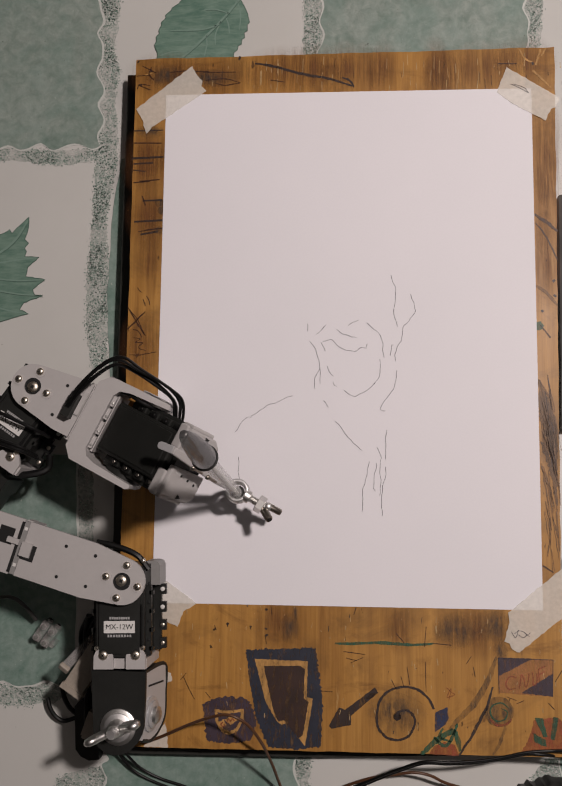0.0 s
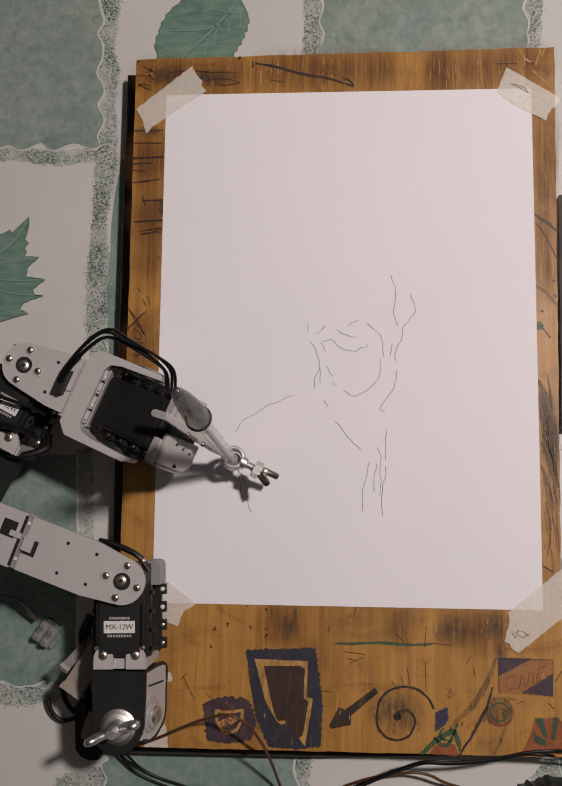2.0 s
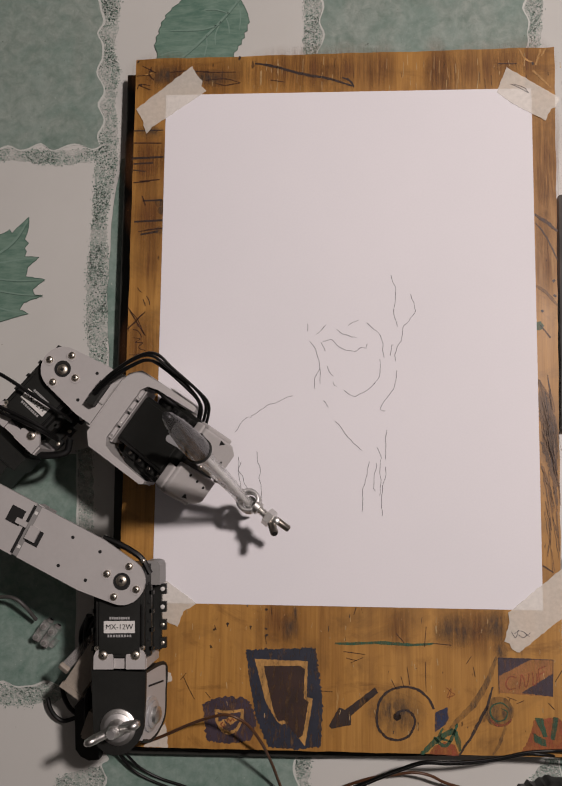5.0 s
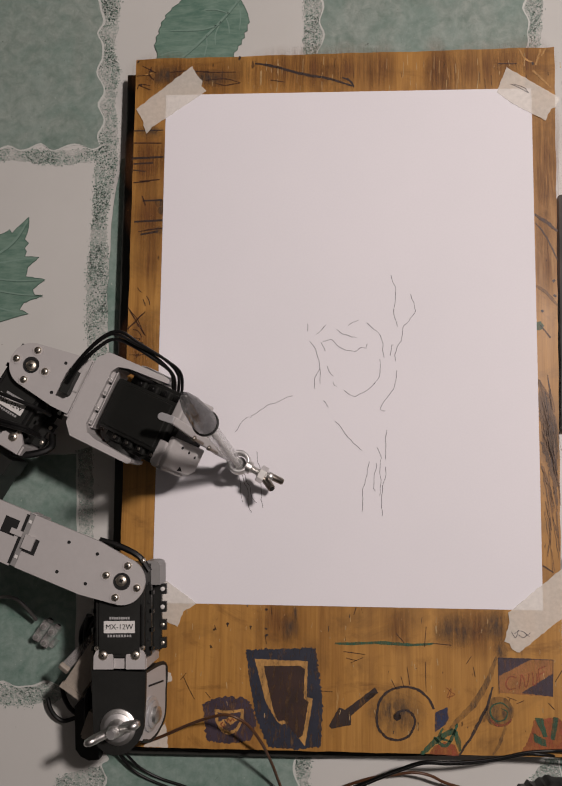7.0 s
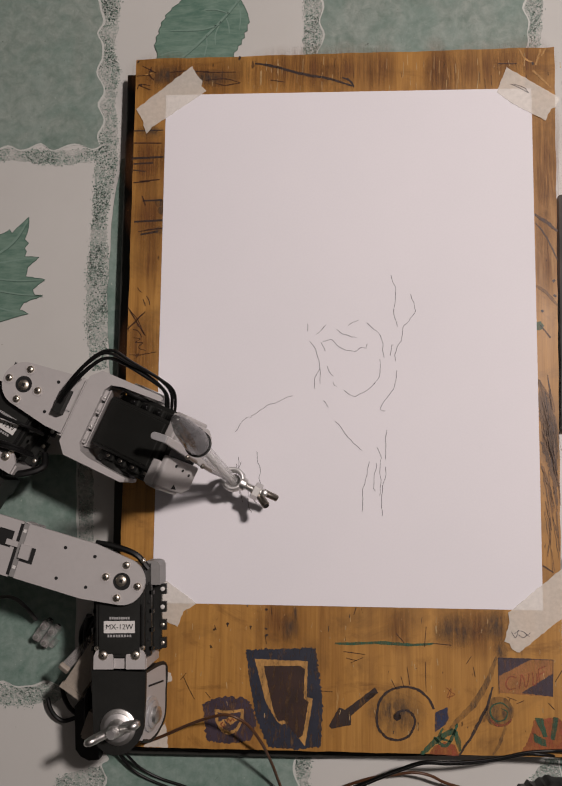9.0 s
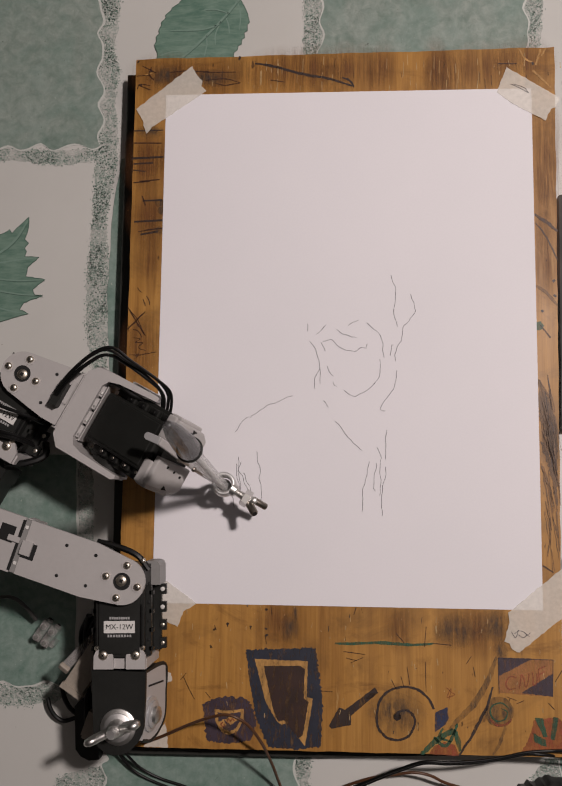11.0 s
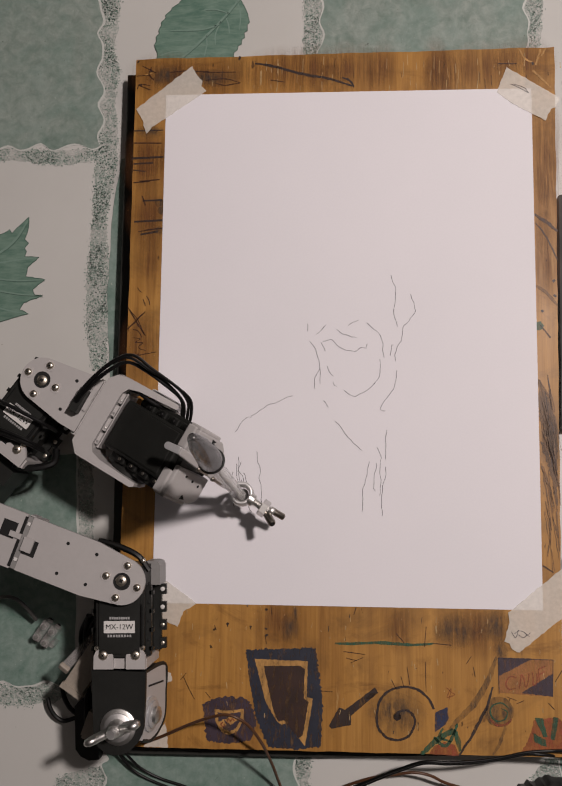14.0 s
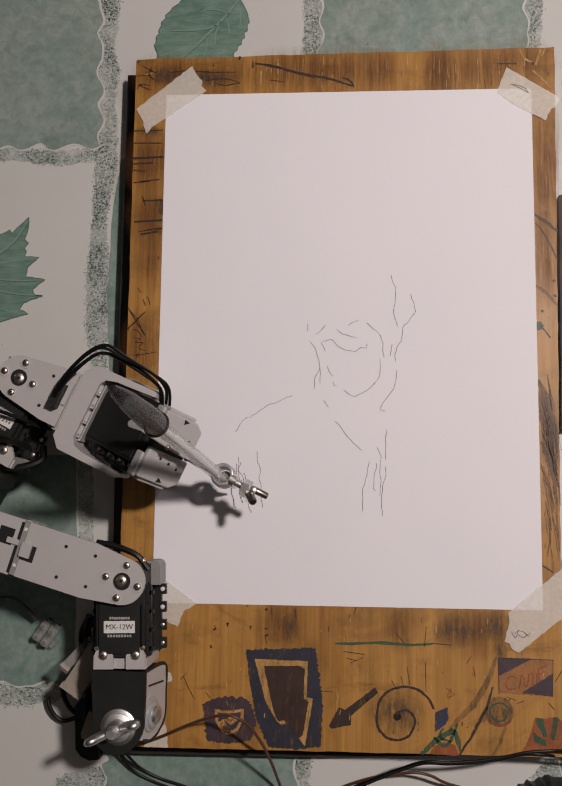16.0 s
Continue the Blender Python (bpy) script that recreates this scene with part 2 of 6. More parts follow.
def paper_mat():
    m, nt, b = material("white_paper")
    v = coords(nt)
    c = ramp(nt, noise_tex(nt, v, 14, 3), [(0.3, (0.76, 0.745, 0.78)), (0.7, (0.785, 0.765, 0.80))])
    c = mixed(nt, 0.12, c, ramp(nt, noise_tex(nt, v, 900, 3), [(0.3, (0.70, 0.69, 0.72)), (0.7, (0.82, 0.81, 0.84))]))
    nt.links.new(c, b.inputs["Base Color"])
    b.inputs["Roughness"].default_value = 0.75
    b.inputs["Specular IOR Level"].default_value = 0.25
    bumped(nt, b, noise_tex(nt, v, 1500, 3), 0.08, 0.0001)
    return m


DABS = dab_green()
GREY_GREEN = cloth_green("grey_green_print", 0.50)
GREEN, WHITE, SPECK, LEAF, WOOD, PAPER = cloth_green(), cloth_white(), cloth_speckle(), leaf_green(), board_wood(), paper_mat()
LEAF_LINE = plain("leaf_outline", (0.075, 0.13, 0.10), 0.45)
LEAF_VEIN = plain("leaf_vein", (0.175, 0.265, 0.22), 0.45)
PALE_EDGE = plain("pale_edge_print", (0.53, 0.545, 0.515), 0.42)
BLACK_SLAB = plain("black_slab", (0.019, 0.0195, 0.0165), 0.6, bump=0.0001, spec=0.35)
BLACK = plain("black_plastic", (0.0125, 0.0130, 0.0118), 0.48, vary=0.25, bump=0.00004, spec=0.34)
BLACK_GLOSS = plain("black_rubber_cable", (0.006, 0.006, 0.006), 0.36, vary=0.2, spec=0.3)
GREY = plain("pale_grey_plastic", (0.425, 0.408, 0.402), 0.4, vary=0.05, bump=0.00003)
GREY_DARK = plain("slot_grey", (0.24, 0.235, 0.23), 0.5)
# near-black that stands for the shade inside holes, slots and gaps
HOLE = plain("hole_shade", (0.006, 0.006, 0.006), 0.8)
STEEL = plain("steel", (0.70, 0.69, 0.67), 0.40, 1.0, vary=0.08, scale=500)
BRASSY = plain("nickel_screw", (0.68, 0.62, 0.53), 0.36, 1.0, vary=0.1, scale=500)
ALU = plain("brushed_aluminium", (0.74, 0.735, 0.73), 0.52, 1.0, vary=0.06, scale=400)
ZINC = plain("zinc_plate", (0.50, 0.50, 0.51), 0.35, 0.45, vary=0.08, scale=500)
LABEL = plain("label_white", (0.66, 0.65, 0.63), 0.5, vary=0.03)
PRINT = plain("print_grey", (0.36, 0.36, 0.36), 0.5)
INK_LINE = plain("ballpoint_ink", (0.07, 0.065, 0.08), 0.6)
CAP_GREY = see_through("smoky_grey_plastic", (0.018, 0.018, 0.019), 0.66, 0.16)
CLEAR = see_through("clear_plastic", (0.90, 0.90, 0.91), 0.42, 0.08, 0.6)
TAPE = see_through("masking_tape", (0.82, 0.78, 0.70), 0.58, 0.6, vary=0.10, scale=420)
BROWN = plain("brown_wire", (0.085, 0.035, 0.015), 0.45)
WIRE_GREY = plain("dark_grey_wire", (0.06, 0.058, 0.055), 0.5)
MILKY = see_through("milky_plastic", (0.42, 0.40, 0.39), 0.34, 0.26)
BEIGE = plain("beige_plastic", (0.31, 0.27, 0.225), 0.5, vary=0.25, scale=160)
# ceiling and walls stay out of view; their tone sets the fill light
CEILING = plain("bounce_ceiling", (0.17, 0.165, 0.16), 0.9, bump=0.001, scale=20)
WALL = plain("bounce_wall", (0.085, 0.08, 0.076), 0.9, bump=0.001, scale=20)
FLOOR = plain("floor_boards", (0.22, 0.15, 0.10), 0.5, scale=15)
NAVY = ink("navy_marker", (0.017, 0.020, 0.034), 0.94)
PURPLE = ink("purple_marker", (0.042, 0.028, 0.042), 0.85)
MAROON = ink("maroon_stain", (0.032, 0.014, 0.010), 0.94)
DARKINK = ink("dark_marker", (0.026, 0.014, 0.011), 0.97)
SCRATCH = ink("burnt_scratch", (0.045, 0.014, 0.007), 0.72, 700)
REDINK = ink("red_marker", (0.29, 0.062, 0.026), 0.55)
GREENINK = ink("green_marker", (0.02, 0.085, 0.045), 0.75)
BLUEINK = ink("blue_marker", (0.018, 0.028, 0.075), 0.85)


def smudge(name, col, lo, hi, stretch):
    """A soft stain, densest in its middle, drawn out along the grain."""
    m, nt, b = material(name)
    tc = nt.nodes.new("ShaderNodeTexCoord")
    mp = nt.nodes.new("ShaderNodeMapping")
    mp.inputs["Location"].default_value, mp.inputs["Scale"].default_value = (-1, -1, 0), (2, 2, 0)
    nt.links.new(tc.outputs["Generated"], mp.inputs["Vector"])
    g = nt.nodes.new("ShaderNodeTexGradient")
    g.gradient_type = "SPHERICAL"
    nt.links.new(mp.outputs[0], g.inputs[0])
    streaks = ramp(nt, noise_tex(nt, coords(nt, (1, stretch, 1)), 420, 5, 0.75), [(0.35, (lo,) * 3), (0.65, (hi,) * 3)])
    nt.links.new(mixed(nt, 1.0, g.outputs["Color"], streaks, "MULTIPLY"), b.inputs["Alpha"])
    b.inputs["Base Color"].default_value = (*col, 1)
    b.inputs["Roughness"].default_value = 0.6
    return m


SMUDGE = smudge("grey_smudge", (0.055, 0.04, 0.03), 0.1, 0.9, 0.3)
STAIN = smudge("red_brown_stain", (0.150, 0.050, 0.008), 0.12, 0.85, 0.05)
WEAR = ink("grey_brown_wear", (0.125, 0.068, 0.034), 0.58, 520)
GRIME = ink("grey_grime", (0.07, 0.048, 0.032), 0.30, 420)
STREAK = ink("brown_grain_streak", (0.17, 0.085, 0.034), 0.50, 600)
DARK_STEEL = plain("dark_steel", (0.30, 0.27, 0.235), 0.34, 1.0, vary=0.15, scale=500)
BARE = ink("bare_wood", (0.50, 0.27, 0.08), 0.75)
FLAG = ink("worn_red_brown_marker", (0.34, 0.145, 0.050), 0.60)
CHIP = ink("chipped_varnish", (0.52, 0.36, 0.17), 0.75)


# ---- the room and the table ----
# Walls and ceiling are unseen, added to bounce a little light onto the table.
def room():
    bm = box(bmesh.new(), -2.2, 2.2, -2.0, 2.0, -0.80, -0.75)
    tagged(part("floor", bm, FLOOR), "dark brown wooden floor under the table", "floor", kind="structure")
    for name, b in (("wall_north", (-2.2, 2.2, 2.0, 2.1)), ("wall_south", (-2.2, 2.2, -2.1, -2.0)),
                    ("wall_east", (2.2, 2.3, -2.1, 2.1)), ("wall_west", (-2.3, -2.2, -2.1, 2.1))):
        tagged(part(name, box(bmesh.new(), *b, -0.75, 1.75), WALL), "unseen plain dark wall added round the table to set the bounce light", "wall", kind="structure")
    tagged(part("ceiling", box(bmesh.new(), -2.3, 2.3, -2.1, 2.1, 1.75, 1.83), CEILING), "unseen plain grey ceiling added to set the bounce light", "ceiling", kind="structure")


def table():
    t = base("table", pose(0, 0, -0.75), "plain table hidden under a patterned vinyl tablecloth", "table")
    part("tabletop", box(bmesh.new(), -0.62, 0.62, -0.52, 0.52, 0.715, 0.7485), FLOOR, t, bevel=0.003)
    for x in (-0.55, 0.55):
        for y in (-0.45, 0.45):
            part("leg", box(bmesh.new(), x - 0.03, x + 0.03, y - 0.03, y + 0.03, 0.0, 0.715), FLOOR, t, bevel=0.003)


def scallop(points, straight=(), lobe=0.0225, depth=0.0019):
    """A patch's outline with shallow waves along its sides."""
    out = []
    n = len(points)
    for i in range(n):
        a, b = Vector((*points[i], 0)), Vector((*points[(i + 1) % n], 0))
        L = (b - a).length
        waves = max(1, round(L / lobe))
        s = (b - a).normalized()
        s = Vector((-s.y, s.x, 0))
        steps = waves * 8
        for k in range(steps):
            u = k / steps
            p = a.lerp(b, u)
            d = depth * (0.12 if i in straight else 1) * (math.sin(2 * math.pi * (u * waves + 0.35 * noise.noise(p * 60))) + 0.7 * noise.noise(p * 90 + Vector((3, 0, 0))))
            out.append(tuple((p + s * d).xy))
    return out


def inside(p, outline):
    odd = False
    for (x0, y0), (x1, y1) in zip(outline, outline[1:] + outline[:1]):
        if (y0 > p[1]) != (y1 > p[1]) and p[0] < x0 + (p[1] - y0) * (x1 - x0) / (y1 - y0):
            odd = not odd
    return odd


def sponge(outline, z, seed):
    """Small printed dabs strewn over a border, thinning out past its edge and in drifts."""
    rng = random.Random(40 + seed)
    xs, ys = [p[0] for p in outline], [p[1] for p in outline]
    tries = int((max(xs) - min(xs)) * (max(ys) - min(ys)) * 4.4e6)
    verts, faces = [], []
    for _ in range(tries):
        x, y = rng.uniform(min(xs), max(xs)), rng.uniform(min(ys), max(ys))
        if not inside((x, y), outline) or not (-0.24 < x < 0.20 and -0.28 < y < 0.26):
            continue
        drift = 0.40 + 0.95 * noise.noise(Vector((x, y, seed)) * 62) + 0.35 * noise.noise(Vector((x, y, seed)) * 420)
        if rng.random() > drift:
            continue
        x, y = x + rng.gauss(0, 0.0010), y + rng.gauss(0, 0.0010)
        r, a, n = rng.uniform(0.00014, 0.00044), rng.uniform(0, 6.28), 5
        k = len(verts)
        for i in range(n):
            q = r * rng.uniform(0.55, 1.25)
            verts.append((x + 1.3 * q * math.cos(a + 6.2832 * i / n), y + q * math.sin(a + 6.2832 * i / n), z))
        faces.append(tuple(range(k, k + n)))
    me = bpy.data.meshes.new("dabs")
    me.from_pydata(verts, [], faces)
    bm = bmesh.new()
    bm.from_mesh(me)
    bpy.data.meshes.remove(me)
    return bm


def tablecloth():
    cloth = part("tablecloth", box(bmesh.new(), -0.66, 0.66, -0.56, 0.56, -0.0015, 0.0), WHITE)
    tagged(cloth, "white vinyl tablecloth printed with green marbled patches and leaves", "tablecloth")
    patches = (
        [(-0.3367, 0.3159), (-0.1592, 0.3092), (-0.1519, 0.1266), (-0.3230, 0.1275)],
        [(-0.1381, 0.1180), (0.0031, 0.1160), (0.0035, -0.0376), (-0.1393, -0.0384), (-0.1441, 0.0289), (-0.1426, 0.0854)],
        [(-0.3083, -0.0728), (-0.1597, -0.0640), (-0.1565, -0.1301), (-0.1557, -0.1962), (-0.2989, -0.2015)],
        [(-0.1364, -0.2423), (-0.1349, -0.2354), (-0.1306, -0.2257), (-0.0272, -0.2227), (-0.0269, -0.3082), (-0.1348, -0.3125)],
        [(-0.0125, 0.3036), (0.1118, 0.2989), (0.1084, 0.1771), (-0.0155, 0.1783)],
        [(0.1194, -0.2305), (0.1957, -0.2243), (0.1923, -0.3022), (0.1087, -0.3055)],
        [(0.1277, 0.0888), (0.2091, 0.0879), (0.2040, -0.0308), (0.1247, -0.0311)])
    for k, outline in enumerate(patches):
        wavy = scallop(outline, {1: (3, 4, 5), 2: (0, 1, 2)}.get(k, ()))
        cx, cy = sum(p[0] for p in wavy) / len(wavy), sum(p[1] for p in wavy) / len(wavy)
        halo = []
        for x, y in wavy:
            d = Vector((x - cx, y - cy))
            halo.append(tuple(Vector((x, y)) + d.normalized() * (0.0012 + 0.0009 * noise.noise(Vector((x, y, k)) * 120))))
        bm = bmesh.new()
        flat(bm, wavy if k == 1 else halo, 0.00030 + 0.00001 * k)
        part("printed_edge", bm, PALE_EDGE, cloth, "pale scalloped edge of a printed patch", skin=True)
        bm = bmesh.new()
        flat(bm, wavy, 0.00042 + 0.00001 * k)
        part("printed_patch", bm, GREY_GREEN if k in (0, 4) else GREEN, cloth, "marbled sea-green printed patch", skin=True)
    borders = (
        [(-0.1585, 0.3091), (-0.1440, 0.3086), (-0.1431, 0.2027), (-0.1459, 0.1894), (-0.1410, 0.1761), (-0.1441, 0.1564), (-0.1409, 0.1368), (-0.1414, 0.1141), (-0.1465, 0.0791), (-0.1427, 0.0413), (-0.1430, 0.0134), (-0.1433, -0.0126), (-0.1518, -0.0142), (-0.1565, 0.0119), (-0.1576, 0.0414), (-0.1547, 0.0823), (-0.1547, 0.1143), (-0.1543, 0.1566)],
        [(-0.3230, 0.1278), (-0.2092, 0.1261), (-0.1804, 0.1244), (-0.1551, 0.1253), (-0.1501, 0.1181), (-0.1768, 0.1146), (-0.2024, 0.1176), (-0.3224, 0.1192)],
        [(-0.0265, 0.3041), (-0.0131, 0.3036), (-0.0132, 0.2061), (-0.0156, 0.1864), (-0.0192, 0.1767), (-0.0266, 0.1769), (-0.0262, 0.1998)],
        [(0.1087, 0.2990), (0.1241, 0.2985), (0.1187, 0.1962), (0.1168, 0.1770), (0.1063, 0.1772), (0.1079, 0.1965)],
        [(-0.1603, -0.0625), (-0.1501, -0.0594), (-0.1482, -0.0949), (-0.1471, -0.1241), (-0.1473, -0.1357), (-0.1575, -0.1359)],
        [(-0.2990, -0.2009), (-0.1610, -0.1964), (-0.1550, -0.1990), (-0.1664, -0.2072), (-0.1870, -0.2099), (-0.2983, -0.2106)],
        [(-0.0282, -0.2309), (-0.0181, -0.2306), (-0.0199, -0.2469), (-0.0180, -0.3079), (-0.0269, -0.3082)],
        [(-0.1641, -0.2492), (-0.1531, -0.2456), (-0.1387, -0.2419), (-0.1351, -0.2464), (-0.1339, -0.3124), (-0.1614, -0.3135)],
        [(0.1034, -0.2403), (0.1118, -0.2308), (0.1203, -0.2292), (0.1209, -0.3024), (0.1026, -0.3031)])
    for k, outline in enumerate(borders):
        bm = bmesh.new()
        flat(bm, rough_edge(outline, 0.0015, 0.0016, 220, k * 7.0), 0.00010 + 0.00001 * k, 0.00009)
        part("sponged_border", bm, SPECK, cloth, "sponged pale border print", skin=True)
        dabs = part("sponge_print", sponge(outline, 0.00024, k), DABS, cloth, "fine green sponge dabs of a border", skin=True)
        tagged(dabs, kind="stuff")
    # the two printed leaves
    leaves = (
        ([(-0.0670, 0.2228), (-0.0653, 0.2187), (-0.0634, 0.2160), (-0.0627, 0.2140), (-0.0611, 0.2106), (-0.0614, 0.2093), (-0.0601, 0.2053), (-0.0616, 0.2040), (-0.0612, 0.2000), (-0.0634, 0.1987), (-0.0630, 0.1954), (-0.0649, 0.1942), (-0.0649, 0.1912), (-0.0670, 0.1902), (-0.0673, 0.1876), (-0.0695, 0.1857), (-0.0697, 0.1798), (-0.0777, 0.1714), (-0.1161, 0.1722), (-0.1180, 0.1822), (-0.1174, 0.1848), (-0.1195, 0.1921), (-0.1183, 0.1941), (-0.1187, 0.1974), (-0.1168, 0.1994), (-0.1172, 0.2020), (-0.1151, 0.2047), (-0.1155, 0.2067), (-0.1127, 0.2099), (-0.1133, 0.2113), (-0.1096, 0.2145), (-0.1090, 0.2162), (-0.1046, 0.2191), (-0.1040, 0.2207), (-0.0996, 0.2230), (-0.0914, 0.2268), (-0.0788, 0.2278)],
         ([(-0.1062, 0.1803), (-0.0981, 0.1867), (-0.0864, 0.1980), (-0.0753, 0.2100), (-0.0666, 0.2214)], [(-0.0808, 0.2038), (-0.0909, 0.2014), (-0.1099, 0.2012)], [(-0.0734, 0.2119), (-0.0817, 0.2145), (-0.0886, 0.2147)], [(-0.0870, 0.1973), (-0.0866, 0.1914), (-0.0880, 0.1841)], [(-0.0752, 0.2096), (-0.0733, 0.2043), (-0.0725, 0.1983)], [(-0.0678, 0.2194), (-0.0658, 0.2107), (-0.0663, 0.2008)], [(-0.0981, 0.1867), (-0.1079, 0.1872), (-0.1158, 0.1848)], [(-0.0783, 0.2064), (-0.0813, 0.1979), (-0.0812, 0.1912)])),
        ([(-0.1950, 0.0814), (-0.1949, 0.0731), (-0.1969, 0.0674), (-0.1942, 0.0649), (-0.1969, 0.0617), (-0.1953, 0.0598), (-0.1964, 0.0567), (-0.1875, 0.0560), (-0.1942, 0.0497), (-0.1952, 0.0441), (-0.1832, 0.0421), (-0.1904, 0.0359), (-0.1890, 0.0321), (-0.1840, 0.0321), (-0.1957, 0.0278), (-0.1980, 0.0234), (-0.1925, 0.0209), (-0.2021, 0.0184), (-0.2077, 0.0166), (-0.2224, 0.0104), (-0.2543, 0.0167), (-0.2689, 0.0482), (-0.2543, 0.0704), (-0.2317, 0.0671), (-0.2147, 0.0695), (-0.2079, 0.0726), (-0.2067, 0.0739), (-0.2053, 0.0713)],
         ([(-0.1952, 0.0795), (-0.2062, 0.0637), (-0.2307, 0.0480), (-0.2584, 0.0324)], [(-0.1838, 0.0421), (-0.2020, 0.0416), (-0.2242, 0.0442)], [(-0.1846, 0.0321), (-0.2016, 0.0334), (-0.2206, 0.0369)], [(-0.1928, 0.0206), (-0.2106, 0.0244), (-0.2298, 0.0323)], [(-0.1875, 0.0560), (-0.2026, 0.0542), (-0.2214, 0.0511)])))
    for k, (outline, veins) in enumerate(leaves):
        bm = bmesh.new()
        fine = rough_edge(outline, 0.002, 0.0005, 300, k)
        flat(bm, fine, 0.00060)
        leaf = part("printed_leaf", bm, LEAF, cloth, "printed green leaf with a toothed edge", skin=True)
        bm = bmesh.new()
        ribbon(bm, fine + fine[:1], 0.00045, 0.00066, smooth=False)
        part("leaf_outline", bm, LEAF_LINE, leaf)
        for i, vein in enumerate(veins):
            bm = bmesh.new()
            ribbon(bm, vein, 0.0008 if i else 0.0013, 0.00066, n=8, taper=True)
            part("leaf_vein", bm, LEAF_VEIN, leaf)
            if i > 2:
                continue
            bm = bmesh.new()
            ribbon(bm, [(x + 0.0008, y - 0.0008) for x, y in vein], 0.0004, 0.00070, n=8, taper=True)
            part("leaf_vein", bm, LEAF_LINE, leaf)
    return cloth


# ---- the drawing board ----
BOARD = [(-0.1248, 0.1697), (0.1199, 0.1719), (0.1150, -0.2225), (-0.1248, -0.2239)]


def slab():
    # lower edge juts past the board to stand in for its shadow strip
    bm = prism(bmesh.new(), [(-0.1335, 0.1676), (0.1187, 0.1670), (0.1107, -0.2253), (-0.0211, -0.2306), (-0.1315, -0.2317), (-0.1339, -0.0334)], 0.0004, SLAB_Z)
    tagged(part("black_slab", bm, BLACK_SLAB, bevel=0.0008), "matt black slab lying under the wooden board", "slab")
    bm = prism(bmesh.new(), [(0.1244, 0.0890), (0.1457, 0.0912), (0.1443, -0.0486), (0.1224, -0.0482)], 0.0004, 0.009)
    case = tagged(part("black_case", bm, BLACK_SLAB, bevel=0.0012), "thin black case lying beside the board", "case")


def board():
    bm = prism(bmesh.new(), rough_edge(BOARD, 0.006, 0.0005, 90), SLAB_Z + 0.0002, BOARD_Z)
    ob = part("drawing_board", bm, WOOD, bevel=0.0012)
    return tagged(ob, "worn varnished wooden board scribbled with marker drawings", "board")


def mark(parent, name, mat, outline, label="", z=0.00015, uneven=0.0004, step=0.0012):
    bm = bmesh.new()
    flat(bm, rough_edge(outline, step, uneven, 900), BOARD_Z + z, 0.0001)
    return part(name, bm, mat, parent, label, skin=True)


def line(parent, name, mat, pts, w, label="", z=0.00018, taper=True, wobble=0.5):
    bm = bmesh.new()
    path = [(p.x + 0.0004 * noise.noise(p * 260), p.y + 0.0004 * noise.noise(p * 260 + Vector((9, 0, 0)))) for p in smooth_path([(x, y, 0) for x, y in pts], 7)]
    ribbon(bm, path, w * (0.72 if name == "scratch" else 1), BOARD_Z + z, 0.0001, 1, wobble, smooth=False, taper=taper)
    return part(name, bm, mat, parent, label)


def disc(c, r, n=28, sx=1.0):
    return [(c[0] + r * sx * math.cos(2 * math.pi * i / n), c[1] + r * math.sin(2 * math.pi * i / n)) for i in range(n)]


